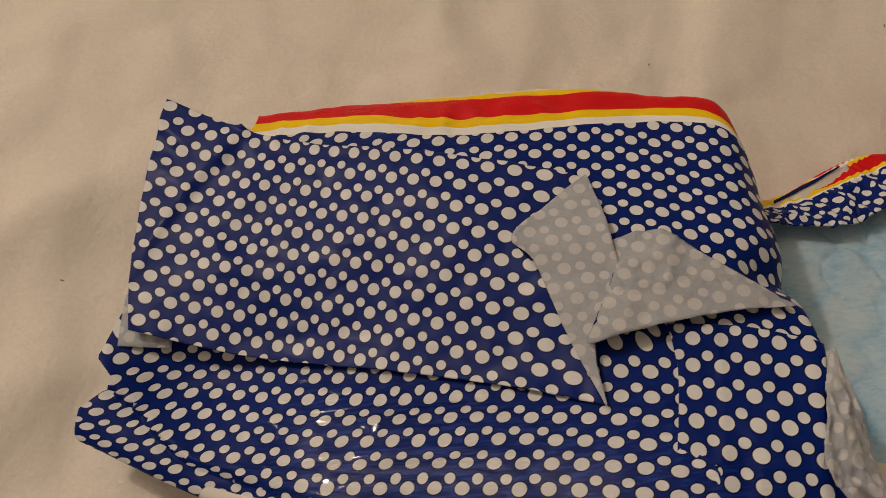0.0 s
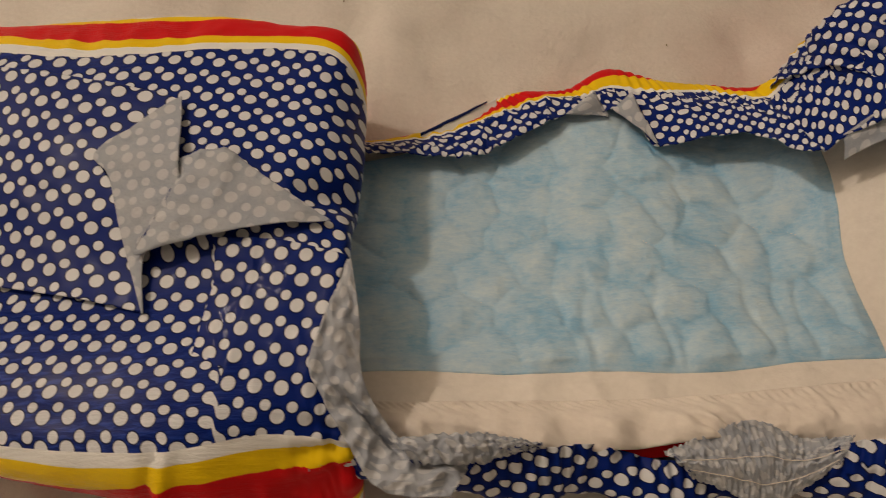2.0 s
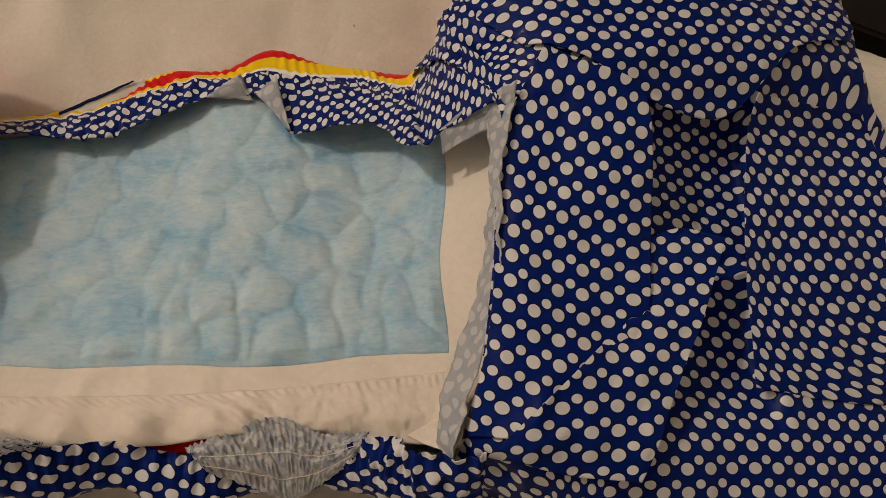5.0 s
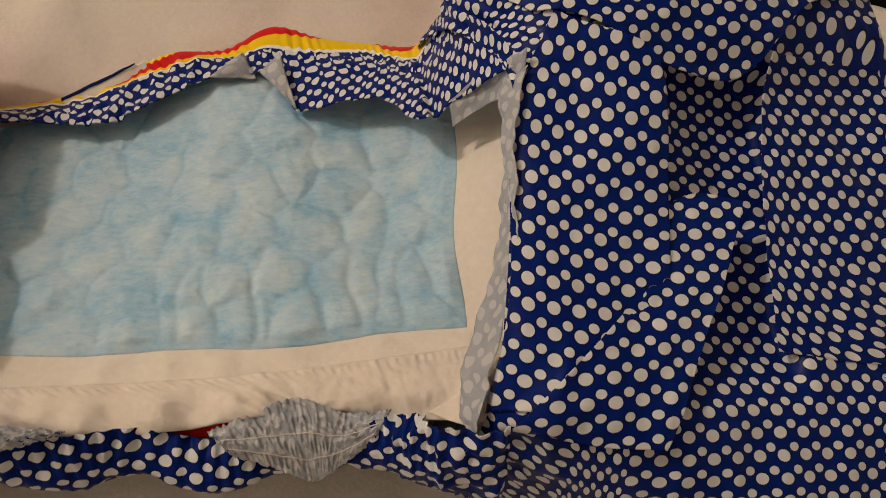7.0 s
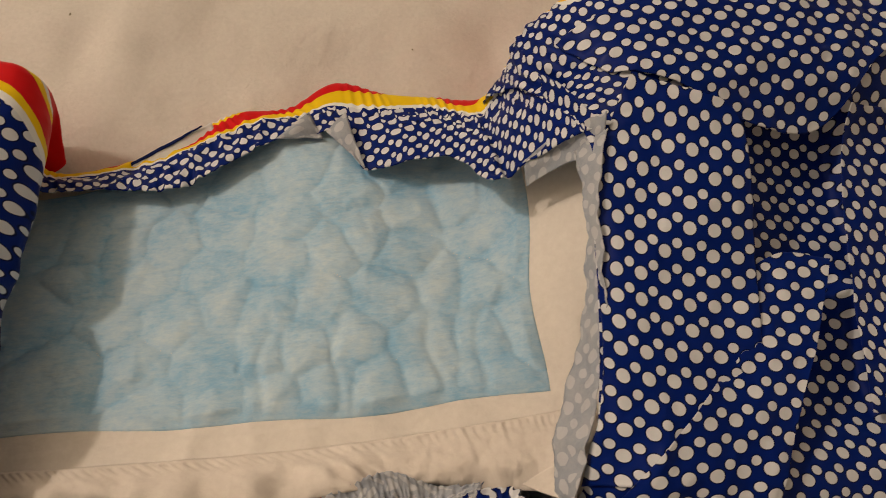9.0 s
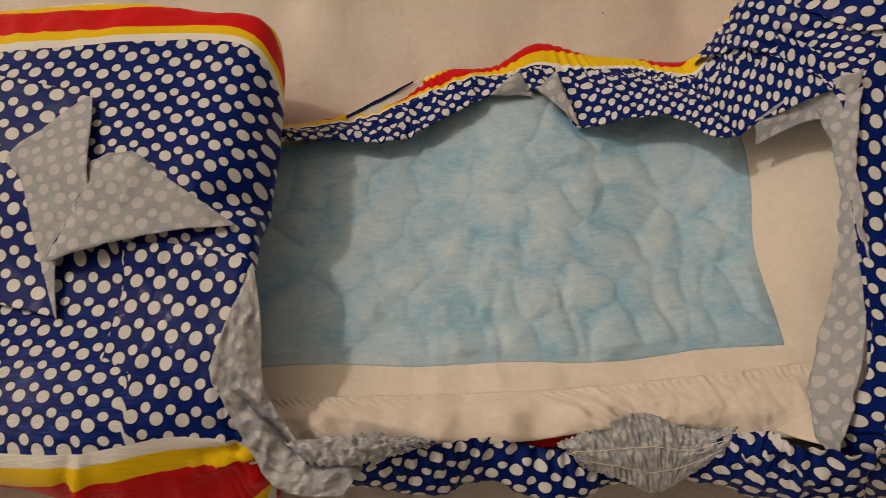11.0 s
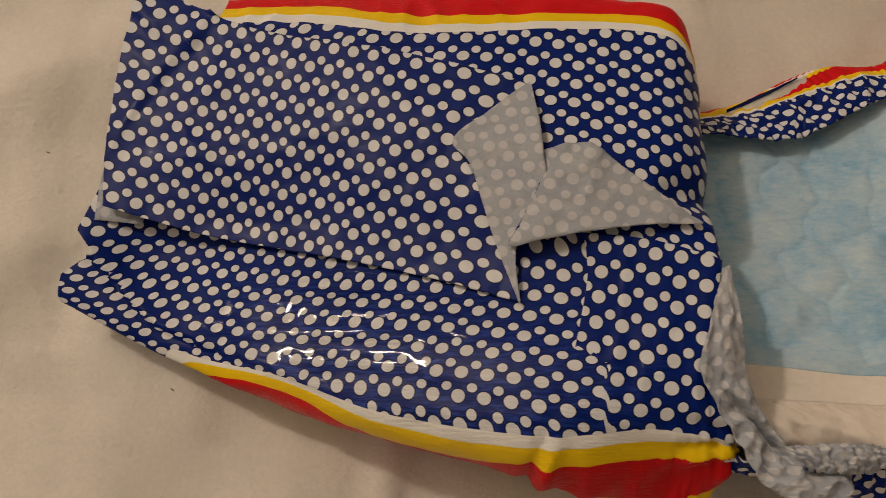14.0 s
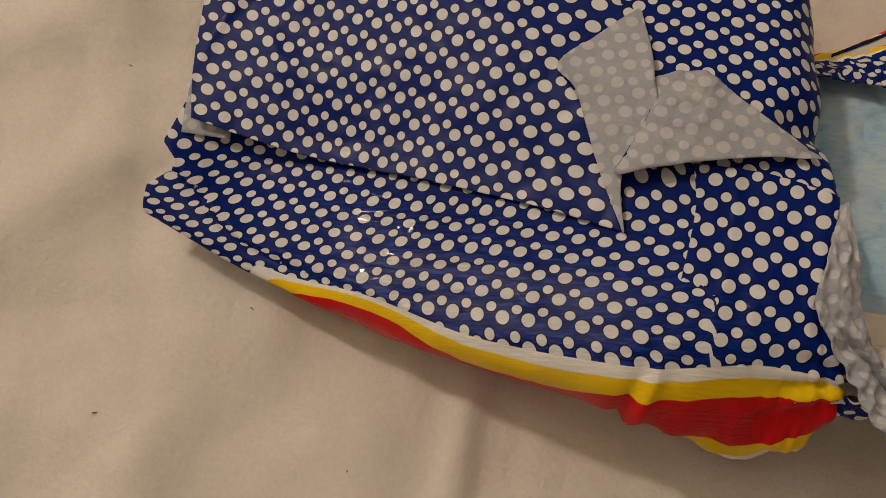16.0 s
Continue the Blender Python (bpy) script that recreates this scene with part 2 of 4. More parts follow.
def sheet(name, grid, mats, parent, label="", turn=0.0, band=None, thick=0.0004, flat=None, uv=None, gloss_streaks=None, dotted=None):
    """A sheet of film or cloth: two faces with a rim. mats: the upper and the lower face's. turn: degrees by which the print is turned on it."""
    na, nb = grid.shape[:2]
    n = normals(grid)
    verts = np.concatenate([grid.reshape(-1, 3), (grid - n * thick).reshape(-1, 3)])
    i = np.arange(na * nb).reshape(na, nb)
    q = np.stack([i[:-1, :-1], i[:-1, 1:], i[1:, 1:], i[1:, :-1]], -1).reshape(-1, 4)
    under = q[:, ::-1] + na * nb
    edge = np.concatenate([i[:, 0][::-1], i[0, 1:], i[-1][1:] if False else i[1:, -1], i[-1, :-1][::-1]])
    nxt = np.roll(edge, -1)
    rim = np.stack([edge, edge + na * nb, nxt + na * nb, nxt], -1)
    faces = np.concatenate([q, under, rim])
    me = bpy.data.meshes.new(name)
    me.from_pydata(verts, [], faces.tolist())
    for m in mats:
        me.materials.append(m)
    slot = np.zeros(len(faces), int)
    slot[len(q):len(q) * 2] = len(mats) - 1
    me.polygons.foreach_set("material_index", slot)
    me.polygons.foreach_set("use_smooth", np.ones(len(faces), bool))
    u, v = lengths(grid)
    u, v = np.mean(u, 1, keepdims=True) * 0.6 + u * 0.4, v
    c, s = math.cos(radians(turn)), math.sin(radians(turn))
    if uv is not None:
        u, v = uv[0], -uv[1]
    if flat is not None:
        u, v = grid[..., 0] * 1.0, -grid[..., 1] - flat * grid[..., 2]
    v = -v
    both = np.stack([c * u + s * v, -s * u + c * v], -1).reshape(-1, 2)
    if dotted is not None:
        both = (dotted * PITCH).reshape(-1, 2)
    both = np.concatenate([both, both])
    loops = np.empty(len(me.loops), int)
    me.loops.foreach_get("vertex_index", loops)
    me.uv_layers.new(name="print").data.foreach_set("uv", both[loops].ravel())
    b = np.full((na, nb), 1.0) if band is None else band
    b = np.stack([b, b * 0 if gloss_streaks is None else gloss_streaks], -1).reshape(-1, 2)
    b = np.concatenate([b, b])
    me.uv_layers.new(name="band").data.foreach_set("uv", b[loops].ravel())
    me.update()
    ob = part(name, me, parent, label)
    return ob


def tree_of(grid):
    na, nb = grid.shape[:2]
    i = np.arange(na * nb).reshape(na, nb)
    q = np.stack([i[:-1, :-1], i[:-1, 1:], i[1:, 1:], i[1:, :-1]], -1).reshape(-1, 4)
    return BVHTree.FromPolygons([Vector(p) for p in grid.reshape(-1, 3)], q.tolist())


def drape(plan, under, lift):
    """Lays a plan grid (x, y) on a surface, lifted by so much."""
    out = np.zeros((*plan.shape[:2], 3))
    for k in np.ndindex(plan.shape[:2]):
        x, y = plan[k][:2]
        hit = under.ray_cast(Vector((x, y, 0.5)), Vector((0, 0, -1)))[0]
        if hit is None:
            hit = under.find_nearest(Vector((x, y, 0.08)))[0]
        out[k] = (x, y, hit.z)
    # even out the height a little, as a taut sheet does
    z = out[..., 2]
    for _ in range(6):
        p = np.pad(z, 1, mode="edge")
        z = np.maximum(z, (p[2:, 1:-1] + p[:-2, 1:-1] + p[1:-1, 2:] + p[1:-1, :-2]) / 4)
    out[..., 2] = z + lift
    return out


def unit(na, nb):
    return np.meshgrid(np.linspace(0, 1, na), np.linspace(0, 1, nb), indexing="ij")


def box(name, size, m, mat, parent=None, label="", bevel=0.01):
    bm = bmesh.new()
    bmesh.ops.create_cube(bm, size=1.0)
    bmesh.ops.scale(bm, vec=size, verts=bm.verts)
    if bevel:
        bmesh.ops.bevel(bm, geom=bm.edges[:], offset=bevel, segments=3, affect="EDGES")
    bm.transform(m)
    me = bpy.data.meshes.new(name)
    bm.to_mesh(me)
    bm.free()
    me.materials.append(mat)
    return part(name, me, parent, label)


def thing(name, place, label, category):
    ob = new(name)
    ob.location = place
    bpy.context.view_layer.update()
    return tagged(ob, label, category)


# ---- the room ----
FLOOR = -0.50
room = pose(0.2, 0.0, 0, 0, 0, -20)
tagged(box("floor", (5.2, 5.2, 0.1), room @ pose(0, 0, FLOOR - 0.05), CARPET, bevel=0), "olive brown carpet floor beside the bed", "floor", kind="structure")
tagged(box("ceiling", (5.2, 5.2, 0.1), room @ pose(0, 0, 2.55), PAINT, bevel=0), "plain off-white ceiling", "ceiling", kind="structure")
for name, x, y, a, b in (("wall_north", 0, 2.55, 5.2, 0.1), ("wall_south", 0, -2.55, 5.2, 0.1), ("wall_east", 2.55, 0, 0.1, 5.0), ("wall_west", -2.55, 0, 0.1, 5.0)):
    tagged(box(name, (a, b, 3.0), room @ pose(x, y, 1.0), PAINT, bevel=0), "plain off-white painted wall", "wall", kind="structure")

# the bed lies turned against the pack; its far edge runs behind the pack
bed_turn = pose(0.55, 0.355, 0, 0, 0, -21)
bed = thing("bed", (0.2, -0.4, FLOOR), "low bed with a pale mattress", "bed")
box("mattress", (1.94, 1.34, 0.26), bed_turn @ pose(-0.3, -0.70, -0.155), TICKING, bed, "", 0.05)
box("bed_base", (1.90, 1.30, 0.22), bed_turn @ pose(-0.3, -0.70, -0.39), BLACK, bed, "black bed base", 0.01)
rail = thing("bench", (0.80, 0.55, FLOOR), "low black lacquered bench beside the bed", "bench")
box("bench_top", (1.6, 0.075, 0.03), pose(0.72, 0.60, -0.215, 0, 0, -24), BLACK, rail, "", 0.004)
for k in (-0.7, 0.7):
    box("leg", (0.05, 0.06, 0.27), pose(0.72, 0.60, -0.215, 0, 0, -24) @ pose(k, 0, -0.15), BLACK, rail, "", 0.004)

# the fleece blanket: soft swells, long folds, edges that hang over the mattress
NA, NB = 300, 220
A, B = unit(NA, NB)
lx, ly = -1.32 + A * 2.02, 0.03 - B * 1.46
over = np.maximum(0, ly + 0.01) + np.maximum(0, -1.40 - ly) + np.maximum(0, lx - 0.67) + np.maximum(0, -1.29 - lx)
c21, s21 = math.cos(radians(-21)), math.sin(radians(-21))
bx, by = 0.55 + c21 * lx - s21 * ly, 0.355 + s21 * lx + c21 * ly
blanket = np.stack([bx, by, np.zeros_like(bx)], -1)
swell = rumple(blanket, 5.0, 0.008, 3.0) + rumple(blanket, 14.0, 0.003, 9.0, (1, 0.45, 1))
fold = 0.0
for x0, y0, turn, width, height, reach in ((0.03, 0.02, 84, 0.007, 0.010, 0.10), (-0.22, 0.10, 40, 0.02, 0.007, 0.16), (-0.18, 0.24, 28, 0.018, 0.006, 0.14), (0.04, 0.36, -60, 0.02, 0.005, 0.08), (0.20, 0.34, 70, 0.02, 0.005, 0.09), (-0.12, 0.0, 60, 0.02, 0.006, 0.1), (0.36, 0.33, -50, 0.015, 0.004, 0.07), (-0.05, -0.06, 15, 0.02, 0.006, 0.15)):
    c, s = math.cos(radians(turn)), math.sin(radians(turn))
    along, across = (bx - x0) * c + (by - y0) * s, -(bx - x0) * s + (by - y0) * c + 0.25 * ((bx - x0) * c + (by - y0) * s) ** 2
    fold = fold + height * np.exp(-(across / width) ** 2 - (along / reach) ** 2)
inside = np.clip(-over / 0.02 + 1, 0, 1)
blanket[..., 2] = -0.006 + np.clip(swell, -0.012, 0.006) * inside + fold - np.where(over > 0, 0.035 * (1 - np.exp(-over / 0.02)), 0) + rumple(blanket, 90.0, 0.0008, 1.0)
tagged(sheet("blanket", blanket, [FLEECE], None, thick=0.004), "cream white fleece blanket spread over the bed", "blanket")

ceiling_lamp = thing("ceiling_lamp", (LAMP[0], LAMP[1], 2.5), "round warm white pendant lamp under the ceiling", "lamp")
bm = bmesh.new()
bmesh.ops.create_uvsphere(bm, u_segments=32, v_segments=12, radius=0.07)
bmesh.ops.scale(bm, vec=(1, 1, 0.35), verts=bm.verts)
bm.transform(pose(LAMP[0], LAMP[1], 2.05))
me = bpy.data.meshes.new("shade")
bm.to_mesh(me)
bm.free()
me.materials.append(PAINT)
part("shade", me, ceiling_lamp)
box("rod", (0.012, 0.012, 0.42), pose(LAMP[0], LAMP[1], 2.29), BLACK, ceiling_lamp, "", 0.003)

# ---- the torn pack ----
pack = thing("diaper_pack", (0.22, 0.14, 0.0), "torn open blue plastic diaper pack with white polka dots", "diaper pack")
SKIN = [FILM, LINING]

# left half: a wedge, flat at its open end and full at the tear; each section runs from the back seam over the top to the front seam
LEFT = [
    [(-0.064, 0.268, 0.006), (-0.062, 0.276, 0.024), (-0.064, 0.262, 0.031), (-0.095, 0.210, 0.023), (-0.116, 0.150, 0.022), (-0.122, 0.117, 0.020), (-0.117, 0.113, 0.011), (-0.100, 0.120, 0.004)],
    [(-0.015, 0.262, 0.006), (-0.011, 0.277, 0.030), (-0.012, 0.257, 0.042), (-0.040, 0.200, 0.036), (-0.062, 0.144, 0.024), (-0.063, 0.089, 0.023), (-0.061, 0.0855, 0.013), (-0.050, 0.096, 0.004)],
    [(0.028, 0.260, 0.006), (0.030, 0.277, 0.036), (0.030, 0.248, 0.050), (0.010, 0.190, 0.048), (-0.008, 0.132, 0.034), (-0.014, 0.077, 0.036), (-0.008, 0.0635, 0.019), (0.0, 0.078, 0.004)],
    [(0.088, 0.255, 0.006), (0.090, 0.274, 0.042), (0.088, 0.245, 0.056), (0.066, 0.180, 0.060), (0.042, 0.120, 0.047), (0.034, 0.061, 0.046), (0.036, 0.0515, 0.025), (0.040, 0.066, 0.004)],
    [(0.138, 0.250, 0.006), (0.140, 0.264, 0.046), (0.135, 0.245, 0.058), (0.122, 0.175, 0.072), (0.100, 0.114, 0.063), (0.096, 0.0525, 0.061), (0.098, 0.0375, 0.031), (0.100, 0.060, 0.004)],
    [(0.158, 0.240, 0.006), (0.165, 0.257, 0.047), (0.163, 0.236, 0.060), (0.157, 0.170, 0.073), (0.153, 0.112, 0.076), (0.140, 0.056, 0.069), (0.150, 0.026, 0.010), (0.146, 0.060, 0.004)],
    [(0.168, 0.230, 0.006), (0.172, 0.246, 0.034), (0.174, 0.210, 0.043), (0.172, 0.165, 0.052), (0.1665, 0.116, 0.072), (0.170, 0.053, 0.065), (0.167, 0.040, 0.028), (0.160, 0.062, 0.004)],
    [(0.150, 0.220, 0.004), (0.156, 0.222, 0.014), (0.152, 0.205, 0.018), (0.150, 0.160, 0.020), (0.154, 0.115, 0.022), (0.148, 0.070, 0.020), (0.148, 0.055, 0.010), (0.146, 0.066, 0.004)],
]
NA, NB = 210, 190
grid = loft(LEFT, NA, NB)
u0, v0 = lengths(grid)
A, B = unit(NA, NB)
# the open end: a notch in its lip, and a crease that runs in from it
lip = np.clip(1 - A * 7, 0, 1) * (B > 0.35) * (B < 0.8)
grid[..., 0] += (0.012 * np.clip(1 - np.abs(grid[..., 1] - 0.136) / 0.011, 0, 1) - 0.005) * lip
fold_y = np.interp(grid[..., 0], [-0.118, -0.101, -0.088, -0.076, -0.056, -0.043, -0.02], [0.137, 0.123, 0.109, 0.100, 0.092, 0.087, 0.080])
off = (grid[..., 1] - fold_y) * 0.75
fade = np.clip((-0.022 - grid[..., 0]) / 0.04, 0, 1) * (B > 0.35) * (B < 0.8)
grid[..., 2] += fade * (0.0034 * np.exp(-np.clip(off, 0, 1) / 0.007) * (off > 0) - 0.0012 * np.exp(-(np.minimum(off, 0) / 0.003) ** 2) * (off <= 0))
# long soft ridges across the front slope
for y0, high in ((0.117, 0.0022), (0.096, 0.0016), (0.083, 0.0014)):
    ridge_y = y0 - 0.16 * grid[..., 0] + 0.004 * np.sin(grid[..., 0] * 40)
    grid[..., 2] += high * np.exp(-((grid[..., 1] - ridge_y) / 0.0035) ** 2) * np.exp(-((grid[..., 0] - 0.012) / 0.042) ** 2) * (B > 0.5)
grid[..., 2] -= 0.009 * np.exp(-((grid[..., 1] - 0.152) / 0.008) ** 2) * np.clip((grid[..., 0] - 0.143) / 0.012, 0, 1) * np.clip((grid[..., 2] - 0.04) / 0.02, 0, 1)
front = np.clip((B - 0.52) / 0.15, 0, 1)
push = rumple(grid, 16.0, 0.0012, 5.0) + front * creases(grid, 34.0, 0.0006, 2.0, (0.3, 1.5, 1)) + rumple(grid, 60.0, 0.0003, 8.0, (0.5, 1, 1))
fold_x = np.clip((grid[..., 0] + 0.060) / 0.075, 0, 1)
fold_off = grid[..., 1] - (0.098 - 0.030 * fold_x)
push += 0.0013 * np.exp(-(fold_off / 0.0016) ** 2) * np.clip(fold_x * 8, 0, 1) * np.clip((1 - fold_x) * 6, 0, 1) * (B > 0.6)
# gathers where the film is drawn together at the tear's front corner, and dents over the corner
near = np.exp(-((grid[..., 0] - 0.165) / 0.022) ** 2 - ((grid[..., 1] - 0.052) / 0.03) ** 2)
push += near * (creases(grid, 130.0, 0.0014, 6.0, (2.2, 0.5, 0.5)) + creases(grid, 60.0, 0.0012, 9.0, (2.0, 0.6, 0.6)))
ray = np.arctan2(grid[..., 1] - 0.052, 0.184 - grid[..., 0])
far = np.hypot(grid[..., 1] - 0.052, 0.184 - grid[..., 0])
push += 0.0017 * np.sin(ray * 17 + 2 * np.sin(ray * 5)) * np.exp(-((far - 0.022) / 0.016) ** 2) * (B > 0.6)
near = np.exp(-((grid[..., 0] - 0.135) / 0.03) ** 2 - ((grid[..., 1] - 0.078) / 0.018) ** 2)
push += near * creases(grid, 80.0, 0.0011, 4.0, (1.5, 0.7, 1))
push += creases(grid, 60.0, 0.0018, 3.0, (1, 0.6, 1)) * np.exp(-((grid[..., 1] - 0.256) / 0.012) ** 2) * np.clip((0.14 - grid[..., 0]) / 0.05, 0.1, 1)
pocket = np.clip((B - 0.72) * 14, 0, 1) * np.clip((0.95 - B) * 8, 0, 1) * np.clip((grid[..., 0] - 0.08) / 0.02, 0, 1)
push += pocket * (creases(grid, 36.0, 0.0022, 7.0, (1.4, 0.8, 0.8)) + creases(grid, 90.0, 0.0007, 5.0, (1.3, 0.6, 0.6)))
pleat = grid[..., 0] - 0.099 - 0.35 * (grid[..., 1] - 0.05)
push += np.clip((B - 0.66) * 10, 0, 1) * (0.0022 * np.exp(-((pleat - 0.004) / 0.003) ** 2) - 0.0022 * np.exp(-((pleat + 0.002) / 0.0025) ** 2))
push *= np.clip((grid[..., 0] + 0.11) / 0.06, 0.35, 1)
grid = grid + normals(grid) * push[..., None]
# the lower layer sinks in beneath the open end of the upper one
unsunk = grid.copy()
grid[..., 2] -= 0.007 * np.exp(-((grid[..., 0] + 0.078) / 0.034) ** 2 - ((grid[..., 1] - 0.138) / 0.020) ** 2) * (normals(grid)[..., 2] > 0.3) * np.clip((grid[..., 0] + 0.118) / 0.02, 0, 1)
u, v = lengths(grid)
back_line, front_line, fold_line = v[:, [int(NB * 2.12 / 7)]], v[:, [int(NB * 5 / 7)]], v[:, [int(NB * 6 / 7)]]
along = grid[:, [int(NB * 5.5 / 7)], 0]
reach = np.interp(along, [-0.085, -0.069, -0.058, -0.045, -0.030, -0.002, 0.015, 0.028, 0.070, 0.085, 0.100, 0.115, 0.130, 0.150, 0.165], [0.003, -0.004, -0.0140, -0.0230, -0.0290, -0.0285, -0.0205, -0.0170, -0.0180, -0.0240, -0.0290, -0.0340, -0.0390, -0.0450, -0.0480])
front_band = np.where(v < front_line, front_line - v, reach * 1.08 * np.clip((v - front_line) / (fold_line - front_line), 0, 9) ** np.interp(along, [0.04, 0.09], [0.62, 0.80])) + np.clip((-0.064 - along) * 0.25, 0, 0.01)
band = np.minimum((v - back_line) * 1.25, front_band)
beside = np.clip((grid[..., 0] - 0.120) / 0.0012, 0, 1)
turn_over = np.clip((grid[..., 1] - 0.148 - 0.25 * np.clip(0.06 - grid[..., 0], 0, 1) + 0.03 * np.clip((grid[..., 0] - 0.10) / 0.03, 0, 1)) / 0.003, 0, 1)
printed = joined(lattice(grid, *PRINT_LEFT_FRONT), lattice(grid, *PRINT_OVERLAP), beside)
printed = joined(printed, lattice(grid, *PRINT_LEFT_BACK), turn_over)
# where the film is glossy: weights coat, streak relief and the painted sheen
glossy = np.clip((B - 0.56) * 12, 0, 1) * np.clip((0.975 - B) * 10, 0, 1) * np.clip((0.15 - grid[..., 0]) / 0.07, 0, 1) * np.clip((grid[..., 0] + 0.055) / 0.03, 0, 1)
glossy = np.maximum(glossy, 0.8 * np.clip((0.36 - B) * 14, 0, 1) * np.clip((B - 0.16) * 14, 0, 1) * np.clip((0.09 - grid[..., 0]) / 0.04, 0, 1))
sheet("left_body", grid, SKIN, pack, "glossy dotted film with white, yellow and red edge stripes", -9, band, dotted=printed, gloss_streaks=glossy)
left_tree = tree_of(unsunk)

# the upper layer that lies over the left half, from its open end to the cut flaps
NA, NB = 130, 90
plan = coons([(-0.108, 0.284), (-0.057, 0.257), (-0.015, 0.242), (0.032, 0.230), (0.075, 0.215), (0.092, 0.207)],
             [(-0.108, 0.157), (-0.062, 0.145), (-0.008, 0.133), (0.042, 0.121), (0.088, 0.106)],
             [(-0.108, 0.284), (-0.113, 0.230), (-0.112, 0.180), (-0.108, 0.157)],
             [(0.092, 0.207), (0.062, 0.181), (0.070, 0.160), (0.088, 0.106)], NA, NB)
A, B = unit(NA, NB)
flap = drape(plan, left_tree, 0.0018)
lift = 0.004 * np.clip(1 - A * 3, 0, 1) * np.clip(B * 2, 0, 1) + 0.0012 * np.clip((B - 0.85) / 0.15, 0, 1)
flap[..., 2] += lift + rumple(flap, 22.0, 0.0012, 2.0) + 0.0019 * np.exp(-((A - 0.28) / 0.18) ** 2) * creases(flap, 40.0, 1.0, 6.0) * np.exp(-((B - 0.5) / 0.3) ** 2)
sheet("top_flap", flap, [FILM_FLAP, LINING], pack, "upper film layer lying over the wrapped half", dotted=lattice(flap, *PRINT_FLAP))

# the grey lining that shows under the open end
plan = coons([(-0.118, 0.190), (-0.105, 0.190)], [(-0.114, 0.152), (-0.095, 0.150)], [(-0.1135, 0.190), (-0.1145, 0.168), (-0.114, 0.152)], [(-0.09, 0.190), (-0.09, 0.150)], 8, 12)
edge = drape(plan, left_tree, 0.001)
edge[..., 2] = np.clip(edge[..., 2], 0.012, 0.03)
sheet("lining_edge", edge, [LINING, LINING], pack, "grey nonwoven lining")

# overlapping film to the front of the cut, with a pressed crease at its free edge
NA, NB = 50, 60
plan = coons([(0.114, 0.134), (0.140, 0.130), (0.1675, 0.121)], [(0.106, 0.070), (0.130, 0.066), (0.152, 0.066)],
             [(0.114, 0.134), (0.1155, 0.118), (0.113, 0.102), (0.106, 0.070)], [(0.1675, 0.121), (0.160, 0.095), (0.152, 0.066)], NA, NB)
A, B = unit(NA, NB)
panel = drape(plan, left_tree, 0.0004)
panel[..., 2] += 0.0018 * (1 - A) * np.clip(1.15 - B * 1.3, 0, 1) + 0.0009 * np.exp(-((A - 0.33) / 0.03) ** 2) * (1 - B) + rumple(panel, 40.0, 0.0004, 4.0) + creases(panel, 60.0, 0.0003, 2.0, (1.6, 0.6, 1)) - 0.0022 * np.clip((B - 0.72) / 0.28, 0, 1)
sheet("overlap_panel", panel, SKIN, pack, dotted=lattice(panel, *PRINT_OVERLAP))

# the two cut flaps, folded back with their grey lining upwards
NA, NB = 24, 60
B = np.linspace(0, 1, NB)
l, r = spline([(0.093, 0.2075), (0.076, 0.194), (0.059, 0.1795), (0.067, 0.167), (0.076, 0.138), (0.088, 0.105)], B), spline([(0.0935, 0.207), (0.0965, 0.186), (0.098, 0.166), (0.0995, 0.149), (0.087, 0.130), (0.0885, 0.105)], B)
a = np.linspace(0, 1, NA)[:, None, None]
plan = (1 - a) * l[None] + a * r[None]
A, Bg = unit(NA, NB)
torn = drape(plan, left_tree, 0.0034)
torn[..., 2] += 0.003 * A * np.sin(np.pi * Bg) + rumple(torn, 70.0, 0.0008, 7.0)
sheet("torn_flap", torn, [LINING, FILM], pack, "torn flap folded back, grey lining up", -30, flat=0.35)
l, r = spline([(0.0975, 0.1705), (0.108, 0.1725), (0.118, 0.1715), (0.132, 0.159), (0.1605, 0.1365)], B), spline([(0.0985, 0.148), (0.083, 0.129), (0.100, 0.1305), (0.128, 0.134), (0.1605, 0.1358)], B)
plan = (1 - a) * l[None] + a * r[None]
torn = drape(plan, left_tree, 0.004)
torn[..., 2] += 0.0045 * A * np.sin(np.pi * np.clip(Bg * 1.1, 0, 1)) + rumple(torn, 80.0, 0.0009, 1.0) + 0.0012 * creases(torn, 90.0, 1.0, 3.0) * (Bg < 0.6)
sheet("torn_flap", np.swapaxes(torn, 0, 1), [LINING, FILM], pack, "torn flap folded back, grey lining up", 14, flat=0.35)

# the lining that turns out along the tear and runs down into the gathered front
NA, NB = 44, 150
B = np.linspace(0, 1, NB)
outer = spline([(0.1665, 0.117, 0.0785), (0.1585, 0.093, 0.0805), (0.1540, 0.077, 0.0800), (0.1590, 0.065, 0.0785), (0.1690, 0.047, 0.0755), (0.1760, 0.036, 0.073), (0.187, 0.031, 0.076), (0.202, 0.030, 0.077)], B)
inner = spline([(0.1690, 0.118, 0.0810), (0.1720, 0.094, 0.0800), (0.1725, 0.075, 0.0780), (0.1770, 0.063, 0.0750), (0.1850, 0.052, 0.073), (0.1940, 0.047, 0.075), (0.203, 0.045, 0.077), (0.212, 0.044, 0.074)], B)
a = np.linspace(0, 1, NA)[:, None, None]
strip = (1 - a) * outer[None] + a * inner[None]
A, Bg = unit(NA, NB)
